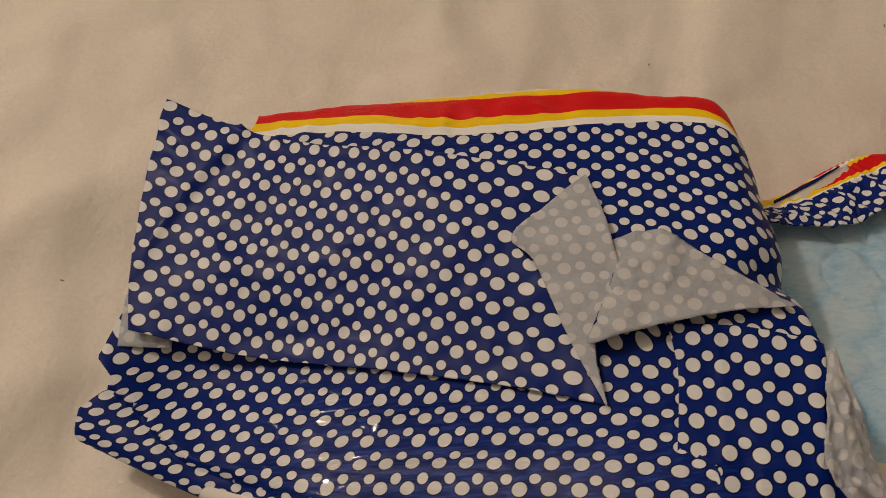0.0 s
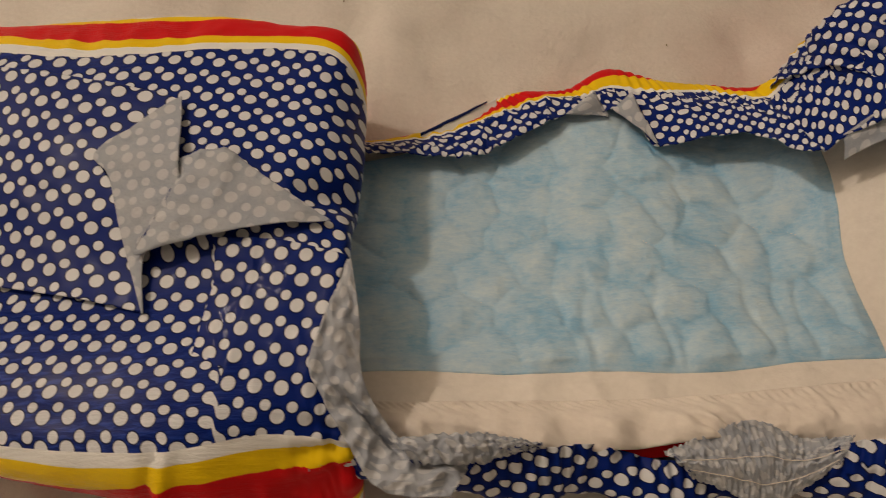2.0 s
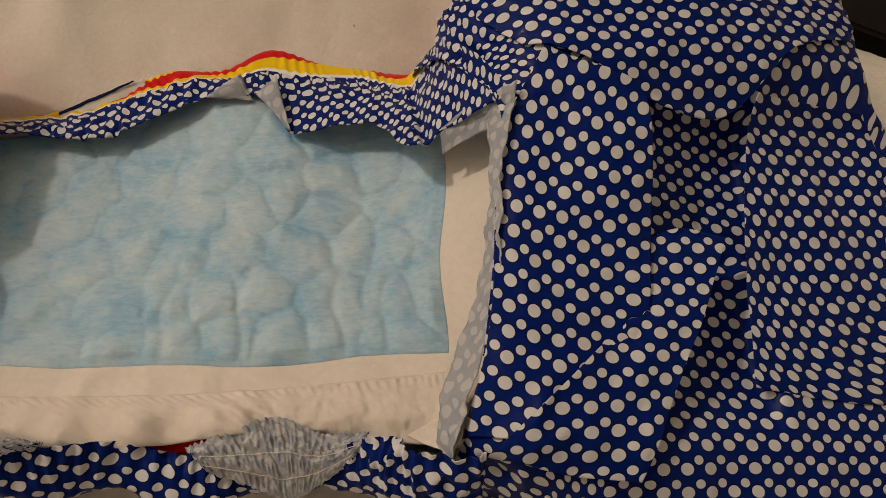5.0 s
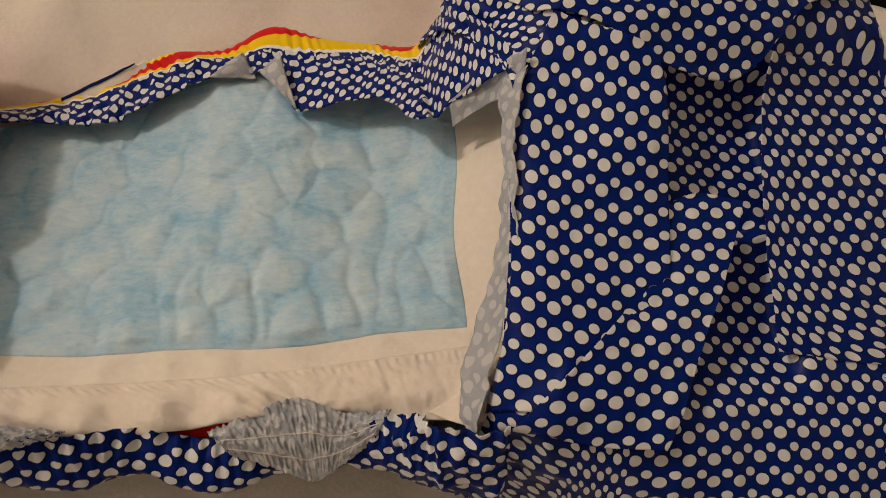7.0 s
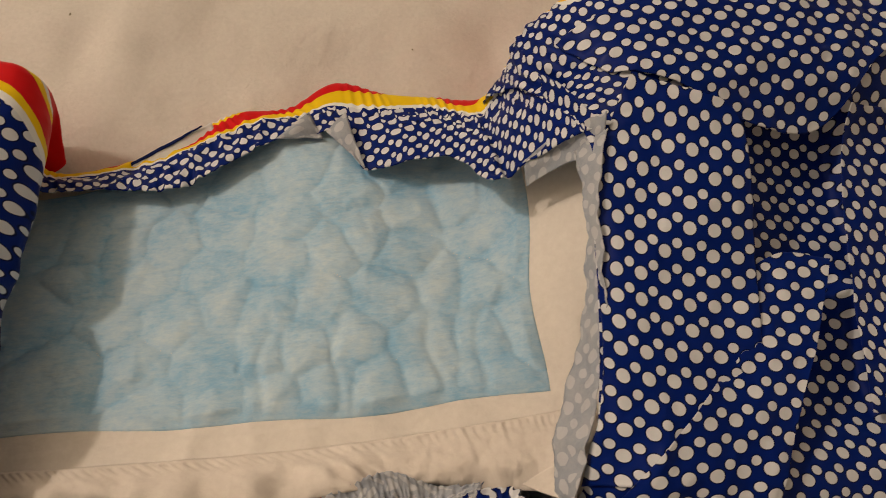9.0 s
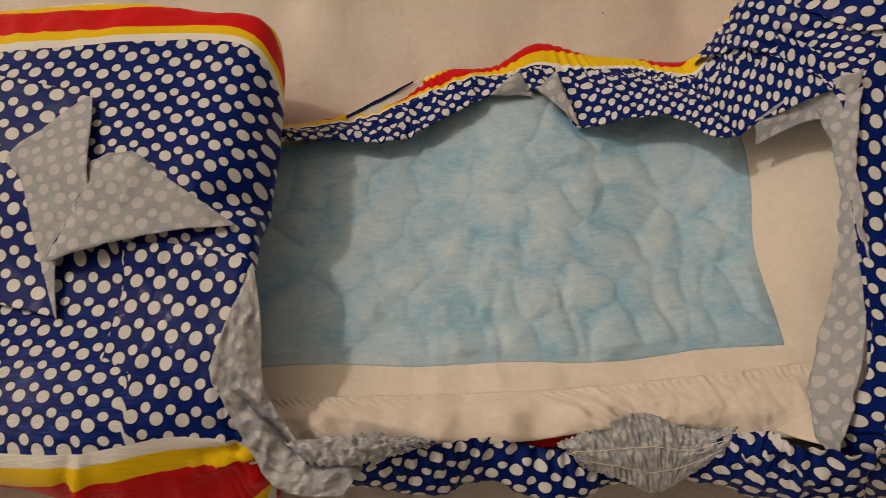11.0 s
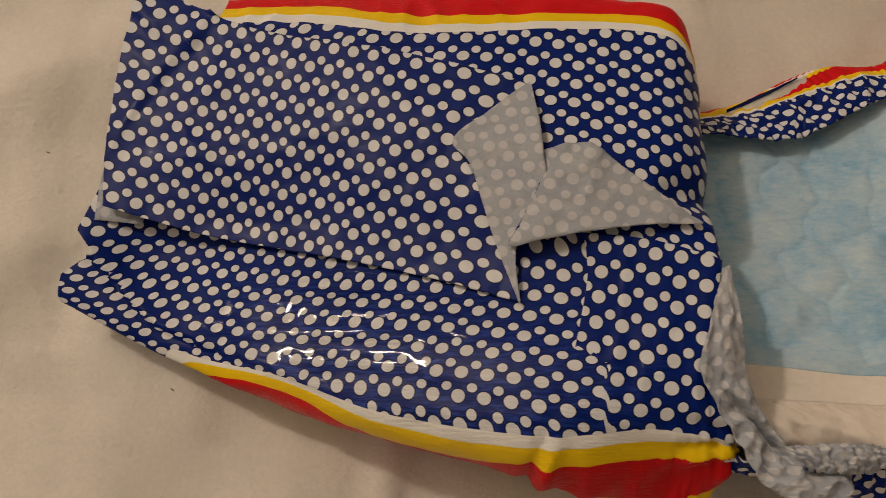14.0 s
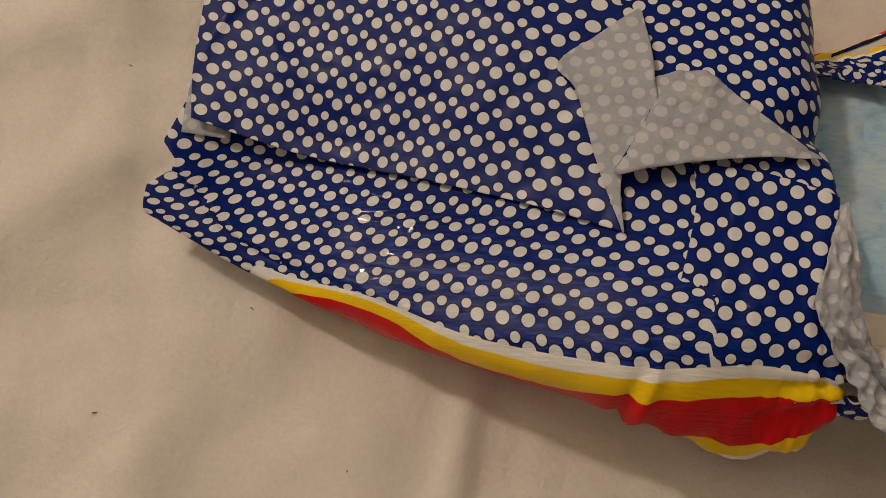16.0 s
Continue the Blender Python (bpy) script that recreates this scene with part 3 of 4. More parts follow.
slit = (strip[..., 0] - 0.166) * 0.743 + (strip[..., 1] - 0.068) * 0.669
strip[..., 2] += 0.001 * np.sin(np.pi * A) - 0.007 * np.exp(-(slit / 0.0012) ** 2) * np.clip((Bg - 0.35) * 8, 0, 1) * np.clip((0.72 - Bg) * 8, 0, 1) + creases(strip, 110.0, 0.0038, 1.0) * np.clip(Bg * 1.6 - 0.3, 0, 1) + rumple(strip, 60.0, 0.0018, 3.0) + creases(strip, 210.0, 0.0012, 5.0, (1.0, 0.6, 1.0))
sheet("turned_lining", strip, [LINING, FILM], pack, "crumpled grey lining turned outwards", 10)


# gathered back edge of the tear, drawn from the left half to the right one
NA, NB = 300, 46
a = np.linspace(0, 1, NA)
outer = spline([(0.158, 0.224, 0.020), (0.172, 0.2235, 0.008), (0.210, 0.233, 0.006), (0.235, 0.2455, 0.009), (0.257, 0.2525, 0.012), (0.282, 0.253, 0.013), (0.308, 0.266, 0.016), (0.335, 0.257, 0.017), (0.362, 0.251, 0.020), (0.382, 0.242, 0.030), (0.388, 0.238, 0.052)], a)
inner = spline([(0.158, 0.204, 0.026), (0.173, 0.204, 0.023), (0.200, 0.205, 0.024), (0.224, 0.202, 0.025), (0.244, 0.209, 0.027), (0.278, 0.227, 0.029), (0.300, 0.229, 0.030), (0.314, 0.224, 0.031), (0.320, 0.204, 0.032), (0.345, 0.201, 0.042), (0.362, 0.197, 0.049), (0.3745, 0.1745, 0.065), (0.392, 0.179, 0.076), (0.414, 0.176, 0.108)], a)
b = np.linspace(0, 1, NB)
outer[:, 2] -= 0.002
inner[:, 2] -= 0.004 * np.clip((0.345 - inner[:, 0]) / 0.03, 0, 1) * np.clip((inner[:, 0] - 0.17) / 0.03, 0, 1)
foot = outer * np.array([1, 1, 0]) + np.array([0, -0.004, -0.004])
ridge = np.zeros((NA, NB, 3))
for k in range(NA):
    ridge[k] = spline([foot[k], outer[k], outer[k] * 0.6 + inner[k] * 0.4 + np.array([0, 0, 0.0015 + 0.014 * max(0, (k / NA - 0.85) / 0.15)]), inner[k]], b)
A, B = unit(NA, NB)
ripple = np.sin(A * 330 + 5 * np.sin(A * 17) + 3 * B) * (0.6 + 0.6 * np.sin(A * 41)) * np.exp(-((B - 0.52) / 0.22) ** 2)
calm = np.clip(1.3 - np.abs(A - 0.62) * 2.2, 0.3, 1)
ridge[..., 2] += 0.0004 * ripple + creases(ridge, 60.0, 0.0022, 4.0, (1.6, 0.8, 1)) * np.clip(B * 2 - 0.5, 0, 1) * (0.35 + 0.65 * np.clip(np.abs(A - 0.66) * 4, 0, 1))
ridge[..., 2] += creases(ridge, 150.0, 0.0011, 2.0, (1.6, 0.6, 1)) * np.clip(B * 2 - 0.9, 0, 1) * (0.3 + 1.5 * np.clip((0.45 - A) * 5, 0, 1) + np.exp(-((A - 0.86) / 0.05) ** 2))
ridge[..., 2] -= 0.006 * np.exp(-((A - 0.885) / 0.012) ** 2) * np.clip(B * 2 - 0.7, 0, 1)
ridge[..., 1] += 0.0004 * ripple + rumple(ridge, 90.0, 0.002, 6.0) * np.clip(B - 0.6, 0, 1)
u, v = lengths(ridge)
line = v[:, [int(NB * 0.60)]] + 0.006 * np.exp(-((A[:, :1] - 0.40) / 0.10) ** 2) - 0.010 * np.clip((A[:, :1] - 0.9) * 12, 0, 1) - 0.0055 * np.clip((A[:, :1] - 0.66) * 8, 0, 1)
edge_line = v[:, [int(NB * 0.33)]]
reach = np.interp(outer[:, :1], [0.165, 0.178, 0.190, 0.203, 0.215, 0.223, 0.230, 0.245, 0.255, 0.270, 0.285, 0.308, 0.330, 0.338, 0.360, 0.366, 0.376, 0.384], [-0.012, -0.014, -0.020, -0.014, -0.013, -0.034, -0.054, -0.051, -0.043, -0.028, -0.021, -0.021, -0.017, -0.012, -0.012, -0.024, -0.026, -0.013])
stripe = np.where(v > line, v - line, (reach + 0.0052) * (line - v) / np.maximum(line - edge_line, 0.002) - 0.0052)
sheet("gathered_back_edge", ridge, SKIN, pack, "gathered film edge with red and yellow stripes", 6, stripe + 0.1 * np.clip((A - 0.93) * 30, 0, 1), uv=(creases(ridge, 120.0, 0.0045, 8.0) * np.exp(-((B - 0.64) / 0.14) ** 2) + 0.0024 * np.sin(A * 230 + 3 * np.sin(A * 17)) * np.exp(-((B - 0.60) / 0.13) ** 2) + 1.28 * (ridge[..., 0] + 0.8 * np.maximum(ridge[..., 2] - 0.035, 0)), 1.0 * (ridge[..., 1] - 0.5 * np.minimum(ridge[..., 2], 0.035) - 0.2 * np.maximum(ridge[..., 2] - 0.035, 0))))

# the seam's loose tail behind the gathers: a dark blue edge with a white margin
for name, back, front, mats, label in (("seam_tail", ((0.202, 0.2262, 0.010), (0.220, 0.2343, 0.013), (0.238, 0.2425, 0.016)), ((0.202, 0.2246, 0.010), (0.220, 0.2323, 0.013), (0.2385, 0.2421, 0.0155)), [INK], "dark blue edge of the seam"),
                                       ("seam_margin", ((0.202, 0.2252, 0.0097), (0.220, 0.2331, 0.0127), (0.243, 0.2445, 0.015)), ((0.202, 0.2200, 0.008), (0.222, 0.2275, 0.010), (0.245, 0.2390, 0.012)), SKIN, "white margin of the seam")):
    tail = coons(back, front, (back[0], front[0]), (back[-1], front[-1]), 40, 6)
    tail[..., 2] += rumple(tail, 80.0, 0.0008, 3.0)
    sheet(name, tail, mats, pack, label, band=np.full((40, 6), -0.003))

# notched corners of the tear with the lining showing
for corners in (((0.277, 0.226, 0.0245), (0.294, 0.240, 0.0255), (0.300, 0.226, 0.022)), ((0.302, 0.228, 0.0255), (0.3125, 0.237, 0.0285), (0.3195, 0.2035, 0.0305))):
    p, q, r = (np.array(c) for c in corners)
    a, b = unit(10, 10)
    tri = p + (a * (1 - b))[..., None] * (q - p) + b[..., None] * (r - p) + np.array([0, 0, 0.0024])
    tri[..., 2] += 0.0015 * np.sin(a * 3) * np.sin(b * 5) + rumple(tri, 120.0, 0.0012, 2.0)
    sheet("notched_corner", tri, [LINING, FILM], pack, "grey lining of a torn corner")


# right half: domed at the back, full height over the diapers
RIGHT = [
    [(0.393, 0.234, 0.000), (0.384, 0.231, 0.035), (0.387, 0.223, 0.067), (0.400, 0.200, 0.088), (0.409, 0.168, 0.103), (0.403, 0.120, 0.099), (0.388, 0.046, 0.094), (0.386, 0.030, 0.004)],
    [(0.416, 0.262, 0.000), (0.404, 0.250, 0.066), (0.411, 0.239, 0.103), (0.424, 0.203, 0.112), (0.425, 0.166, 0.107), (0.415, 0.110, 0.101), (0.402, 0.034, 0.094), (0.400, 0.014, 0.000)],
    [(0.450, 0.270, 0.000), (0.448, 0.258, 0.080), (0.452, 0.243, 0.113), (0.456, 0.207, 0.114), (0.458, 0.165, 0.104), (0.450, 0.100, 0.096), (0.440, 0.015, 0.088), (0.440, -0.010, 0.000)],
    [(0.500, 0.275, 0.000), (0.500, 0.262, 0.080), (0.503, 0.246, 0.111), (0.505, 0.206, 0.108), (0.500, 0.160, 0.088), (0.492, 0.100, 0.086), (0.485, 0.000, 0.076), (0.485, -0.025, 0.000)],
    [(0.550, 0.285, 0.000), (0.555, 0.276, 0.066), (0.556, 0.261, 0.098), (0.552, 0.213, 0.098), (0.546, 0.165, 0.080), (0.540, 0.100, 0.077), (0.535, -0.010, 0.064), (0.535, -0.035, 0.000)],
    [(0.602, 0.288, 0.000), (0.602, 0.278, 0.054), (0.601, 0.264, 0.084), (0.596, 0.216, 0.083), (0.605, 0.165, 0.071), (0.604, 0.100, 0.066), (0.589, -0.010, 0.052), (0.590, -0.035, 0.000)],
    [(0.622, 0.280, 0.000), (0.624, 0.270, 0.030), (0.618, 0.258, 0.060), (0.608, 0.215, 0.070), (0.638, 0.160, 0.054), (0.647, 0.100, 0.047), (0.637, -0.010, 0.034), (0.640, -0.030, 0.000)],
    [(0.615, 0.265, 0.000), (0.620, 0.262, 0.010), (0.616, 0.250, 0.015), (0.610, 0.210, 0.018), (0.655, 0.155, 0.016), (0.668, 0.100, 0.015), (0.655, 0.000, 0.012), (0.650, -0.020, 0.000)],
]
NA, NB = 200, 210
grid = loft(RIGHT, NA, NB)
u0, v0 = lengths(grid)
A, B = unit(NA, NB)
push = rumple(grid, 15.0, 0.0018, 11.0) + rumple(grid, 55.0, 0.0005, 4.0)
near = np.exp(-((grid[..., 0] - 0.395) / 0.02) ** 2) * np.clip((grid[..., 1] - 0.15) / 0.03, 0, 1)
push += near * (0.0025 * creases(grid, 42.0, 1.0, 9.0) + 0.001 * np.sin(grid[..., 2] * 900 + grid[..., 1] * 500))
near = np.exp(-((grid[..., 0] - 0.40) / 0.025) ** 2 - ((grid[..., 1] - 0.035) / 0.02) ** 2)
push += near * creases(grid, 55.0, 0.004, 2.0)
push += creases(grid, 19.0, 0.0022, 8.0, (2.0, 0.7, 0.7)) * np.clip((grid[..., 1] - 0.18) / 0.02, 0, 1) * np.clip((grid[..., 0] - 0.46) / 0.04, 0, 1)
fan = np.clip((0.06 - grid[..., 1]) / 0.05, 0, 1) * (grid[..., 0] > 0.45)
push += fan * creases(grid, 30.0, 0.0012, 5.0, (1.2, 0.5, 1))
grid = grid + normals(grid) * push[..., None]
whole = grid.copy()
# the film sinks in between the folded panels
gx, gy = grid[..., 0], grid[..., 1]
ease = lambda t: np.clip(t, 0, 1) ** 2 * (3 - 2 * np.clip(t, 0, 1))
high = ease((gx - 0.459) / 0.007) * ease((0.534 - gx) / 0.008) * ease((gy - 0.105) / 0.01) * ease((0.190 - gy) / 0.012)
slant = 0.440 + 0.058 * (gy - 0.02) / 0.095
low = ease((gx - slant + 0.012) / 0.010) * ease((0.520 - gx) / 0.008) * ease((gy - 0.03) / 0.03) * ease((0.12 - gy) / 0.01)
grid[..., 2] -= (0.009 * high + 0.010 * low) * (grid[..., 2] > 0.05)
wide = ease((gx - 0.42) / 0.05) * ease((0.075 - gy) / 0.05) * (grid[..., 2] > 0.03)
grid[..., 2] += wide * (creases(grid, 17.0, 0.0030, 6.0, (1.4, 0.7, 0.2)) + creases(grid, 38.0, 0.0014, 2.0, (1.0, 0.8, 0.2)))
u, v = lengths(whole)
line = v[:, [int(NB * 2.08 / 7)]]
spread = whole.copy()
spread[..., 0] += 0.7 * np.clip(0.075 - whole[..., 2], 0, 1) * np.clip((whole[..., 0] - 0.57) / 0.03, 0, 1) - 0.7 * np.clip(0.115 - whole[..., 2], 0, 1) * np.clip((0.435 - whole[..., 0]) / 0.02, 0, 1)
printed = joined(lattice(spread, *PRINT_RIGHT_FRONT), lattice(spread, *PRINT_DOME), np.clip((whole[..., 1] - 0.175) / 0.035, 0, 1))
sheet("right_body", grid, SKIN, pack, "domed dotted film round the other half", -6, v - line + np.clip((0.412 - grid[..., 0]) * 3, 0, 0.1) + np.clip((grid[..., 0] - 0.53) * 2, 0, 0.1), dotted=printed)
right_tree = tree_of(whole)


def panel_on(tree, back, front, left, right, na, nb, lift, dotting, seed, label="", wrinkle=0.0009, name="folded_panel"):
    """A folded layer of the film that lies on the right half. lift(A, B): its height over it."""
    A, B = unit(na, nb)
    g = drape(coons(back, front, left, right, na, nb), tree, 0.0008)
    g[..., 2] += lift(A, B) + rumple(g, 30.0, wrinkle, seed) + rumple(g, 90.0, wrinkle * 0.3, seed + 2)
    return sheet(name, g, SKIN, pack, label, dotted=lattice(g, *dotting))


# the dome's front hem, folded over the panels
panel_on(right_tree, [(0.404, 0.222), (0.45, 0.234), (0.50, 0.236), (0.56, 0.246), (0.603, 0.246)], [(0.420, 0.198), (0.445, 0.190), (0.470, 0.176), (0.500, 0.172), (0.523, 0.180), (0.555, 0.210), (0.598, 0.226)],
         [(0.404, 0.222), (0.411, 0.210), (0.420, 0.198)], [(0.603, 0.246), (0.603, 0.236), (0.598, 0.226)], 120, 50,
         lambda A, B: 0.0045 * np.clip(B * 1.5 - 0.5, 0, 1) * np.exp(-((A - 0.5) / 0.45) ** 2), PRINT_DOME, 3.0, wrinkle=0.0016, name="folded_hem")
# the flat panel beside the opening
panel_on(right_tree, [(0.428, 0.196), (0.440, 0.190), (0.463, 0.180)], [(0.385, 0.040), (0.415, 0.034), (0.450, 0.032)],
         [(0.428, 0.196), (0.413, 0.168), (0.405, 0.140), (0.397, 0.086), (0.385, 0.040)], [(0.463, 0.180), (0.4715, 0.166), (0.466, 0.113), (0.459, 0.075), (0.450, 0.032)], 60, 120,
         lambda A, B: 0.001 + 0.0065 * np.clip(A * 2 - 0.9, 0, 1) * np.clip(1.3 - B * 1.3, 0, 1), PRINT_PANEL, 7.0)
# the outer panel past the recess
panel_on(right_tree, [(0.529, 0.183), (0.56, 0.186), (0.598, 0.188)], [(0.507, 0.055), (0.56, 0.048), (0.620, 0.050)],
         [(0.529, 0.183), (0.521, 0.145), (0.513, 0.109), (0.507, 0.055)], [(0.598, 0.188), (0.612, 0.162), (0.630, 0.12), (0.620, 0.050)], 80, 90,
         lambda A, B: 0.0005 + 0.0070 * np.clip(1 - A * 1.5, 0, 1) * np.clip(1.2 - B, 0, 1) + 0.0035 * np.clip(1 - B * 8, 0, 1), PRINT_OUTER, 1.0)
# the diagonal fold that crosses in front of the recess
panel_on(right_tree, [(0.462, 0.112), (0.480, 0.119), (0.501, 0.1155)], [(0.392, 0.032), (0.42, 0.024), (0.446, 0.020)],
         [(0.462, 0.112), (0.455, 0.086), (0.430, 0.063), (0.392, 0.032)], [(0.501, 0.1155), (0.486, 0.086), (0.467, 0.055), (0.446, 0.020)], 60, 90,
         lambda A, B: 0.0025 + 0.0065 * np.clip(A * 1.5 - 0.5, 0, 1) * np.clip(1.2 - B, 0, 1) + 0.002 * np.sin(np.pi * A) * (1 - B), PRINT_DIAGONAL, 5.0, wrinkle=0.0014)

# grey lining along the opening's side and in its corner
NA, NB = 18, 80
B = np.linspace(0, 1, NB)
outer = spline([(0.414, 0.172, 0.111), (0.406, 0.145, 0.107), (0.404, 0.118, 0.104), (0.399, 0.090, 0.102), (0.391, 0.062, 0.099), (0.3835, 0.044, 0.095), (0.3815, 0.033, 0.088)], B)
inner = spline([(0.407, 0.174, 0.090), (0.4030, 0.146, 0.098), (0.3995, 0.118, 0.094), (0.3920, 0.090, 0.084), (0.382, 0.062, 0.080), (0.3765, 0.045, 0.082), (0.3785, 0.034, 0.085)], B)
a = np.linspace(0, 1, NA)[:, None, None]
strip = (1 - a) * inner[None] + a * outer[None]
strip[..., 0] += rumple(strip, 60.0, 0.002, 8.0)
sheet("opening_lining", strip, [LINING, LINING], pack, "grey nonwoven lining along the opening", 4)
corner = coons([(0.388, 0.1795, 0.071), (0.402, 0.184, 0.088), (0.414, 0.178, 0.112)], [(0.390, 0.171, 0.064), (0.403, 0.172, 0.080), (0.413, 0.165, 0.100)], [(0.388, 0.1795, 0.071), (0.390, 0.171, 0.064)], [(0.414, 0.178, 0.112), (0.413, 0.165, 0.100)], 30, 14)
corner[..., 2] += creases(corner, 90.0, 0.0025, 3.0)
sheet("opening_corner", corner, [LINING, LINING], pack, "crumpled grey lining in the opening's corner", 20)


# the front wall of the opening: a slack, gathered film that bulges outwards
NA, NB = 260, 60
a, b = np.linspace(0, 1, NA), np.linspace(0, 1, NB)
rim = spline([(0.160, 0.050, 0.060), (0.180, 0.043, 0.074), (0.205, 0.044, 0.074), (0.234, 0.047, 0.069), (0.259, 0.049, 0.061), (0.285, 0.043, 0.058), (0.310, 0.044, 0.058), (0.335, 0.043, 0.062), (0.358, 0.044, 0.078), (0.372, 0.036, 0.088), (0.392, 0.036, 0.094)], a)
belly = spline([(0.160, 0.045, 0.040), (0.180, 0.040, 0.058), (0.206, 0.036, 0.058), (0.238, 0.031, 0.052), (0.254, 0.034, 0.050), (0.284, 0.025, 0.048), (0.310, 0.030, 0.046), (0.335, 0.030, 0.048), (0.355, 0.026, 0.060), (0.372, 0.018, 0.064), (0.392, 0.014, 0.060)], a)
wall = np.zeros((NA, NB, 3))
for k in range(NA):
    x = rim[k][0]
    wall[k] = spline([rim[k], (rim[k] + belly[k]) / 2 + np.array([0, -0.001, 0.003]), belly[k], (x, belly[k][1] + 0.012, 0.022), (x, 0.055, 0.002)], b)
A, B = unit(NA, NB)
fine = np.sin(A * 260 + 4 * np.sin(A * 23)) * np.exp(-(B / 0.35) ** 2)
corner = np.clip((wall[..., 0] - 0.345) / 0.02, 0, 1)
push = 0.0012 * fine + rumple(wall, 40.0, 0.0022, 6.0) + creases(wall, 45.0, 0.0022, 1.0, (1.5, 0.8, 0.8)) * (0.35 + corner) + corner * creases(wall, 95.0, 0.0028, 3.0)
wall = wall + normals(wall) * push[..., None]
sheet("front_wall", wall, SKIN, pack, "slack gathered film in front of the opening", 8, uv=(wall[..., 0], wall[..., 1] + 0.8 * wall[..., 2]))

# ruched lining turned out over the front wall
def ruche(top, low, na, nb, waves, seed, label):
    a = np.linspace(0, 1, na)
    t, l = spline(top, a), spline(low, a)
    b = np.linspace(0, 1, nb)[None, :, None]
    g = (1 - b) * t[:, None] + b * l[:, None]
    A, B = unit(na, nb)
    rows = 0.55 + 0.45 * np.cos(B * 22)
    wave = np.array([1 - 2.4 * abs(noise.noise(Vector((p * waves / 5.0, q * 3.5, seed)))) + 0.8 * noise.noise(Vector((p * waves / 2.2, q * 9, seed + 4))) for p, q in zip(A.ravel(), B.ravel())]).reshape(A.shape)
    g[..., 2] += 0.003 * np.sin(np.pi * B) + 0.0015 * wave * (0.5 + 0.5 * rows) + rumple(g, 70.0, 0.0014, seed)
    g[..., 1] += 0.0006 * wave
    sheet("ruched_lining", g, [LINING, FILM], pack, label, 12)
    return g


ruched = ruche([(0.284, 0.045, 0.062), (0.300, 0.050, 0.064), (0.317, 0.054, 0.067), (0.335, 0.047, 0.067), (0.352, 0.046, 0.072)], [(0.292, 0.036, 0.060), (0.308, 0.030, 0.057), (0.322, 0.0245, 0.054), (0.333, 0.029, 0.058), (0.345, 0.036, 0.066)], 170, 40, 135, 2.0, "ruched grey lining turned outwards")
ruche([(0.182, 0.049, 0.081), (0.205, 0.051, 0.079), (0.222, 0.050, 0.074), (0.236, 0.048, 0.069)], [(0.190, 0.041, 0.081), (0.207, 0.040, 0.079), (0.222, 0.043, 0.075), (0.236, 0.0465, 0.070)], 120, 24, 75, 5.0, "ruched grey lining turned outwards")

# ---- the diapers in the opening ----
diaper = thing("folded_diaper", (0.28, 0.14, 0.0), "folded white diaper with a pale blue quilted core", "diaper")
NA, NB = 190, 130
BASE = [
    [(0.145, 0.216, 0.004), (0.145, 0.190, 0.009), (0.145, 0.150, 0.018), (0.145, 0.100, 0.032), (0.145, 0.068, 0.046)],
    [(0.230, 0.234, 0.008), (0.230, 0.200, 0.012), (0.230, 0.155, 0.020), (0.230, 0.105, 0.036), (0.230, 0.068, 0.049)],
    [(0.300, 0.252, 0.015), (0.300, 0.210, 0.0225), (0.300, 0.158, 0.030), (0.300, 0.105, 0.042), (0.300, 0.067, 0.050)],
    [(0.370, 0.246, 0.014), (0.370, 0.205, 0.027), (0.370, 0.158, 0.033), (0.370, 0.105, 0.046), (0.370, 0.067, 0.055)],
    [(0.430, 0.242, 0.040), (0.430, 0.205, 0.078), (0.430, 0.158, 0.082), (0.430, 0.105, 0.066), (0.430, 0.067, 0.060)],
]
cover = loft(BASE, NA, NB)
cover[..., 2] += rumple(cover, 35.0, 0.0006, 4.0) - 0.0009 + 0.0009 * creases(cover, 26.0, 1.0, 5.0, (1.3, 0.5, 0.2)) * ((cover[..., 0] > 0.392) | (cover[..., 1] < 0.078)) + 0.0010 * creases(cover, 22.0, 1.0, 7.0, (1.6, 0.35, 0.2)) * np.clip((0.092 - cover[..., 1]) / 0.008, 0, 1)
base_tree = tree_of(cover)
sheet("cover_sheet", cover, [WHITE], diaper, "white nonwoven cover", thick=0.001)

# the blue core, quilted in uneven pillows
NA, NB = 260, 170
plan = coons([(0.147, 0.208), (0.190, 0.213), (0.230, 0.226), (0.270, 0.240), (0.320, 0.243), (0.398, 0.235)], [(0.147, 0.088), (0.200, 0.085), (0.293, 0.080), (0.387, 0.0815)],
             [(0.147, 0.208), (0.147, 0.088)], [(0.398, 0.235), (0.395, 0.190), (0.391, 0.145), (0.387, 0.0815)], NA, NB)
core = np.zeros((NA, NB, 3))
core[..., :2] = plan[..., :2]
core[..., 1] += 0.0010 * np.sin(core[..., 0] * 75) * np.clip(1 - (core[..., 1] - 0.08) / 0.02, 0, 1)
core[..., 0] += 0.0013 * np.sin(core[..., 1] * 80 + 1) * np.clip(1 - (0.386 - core[..., 0]) / 0.02, 0, 1)
plan = core.copy()
for k in np.ndindex(NA, NB):
    hit = base_tree.ray_cast(Vector((core[k][0], core[k][1], 0.5)), Vector((0, 0, -1)))[0]
    core[k][2] = hit.z if hit is not None else 0.03
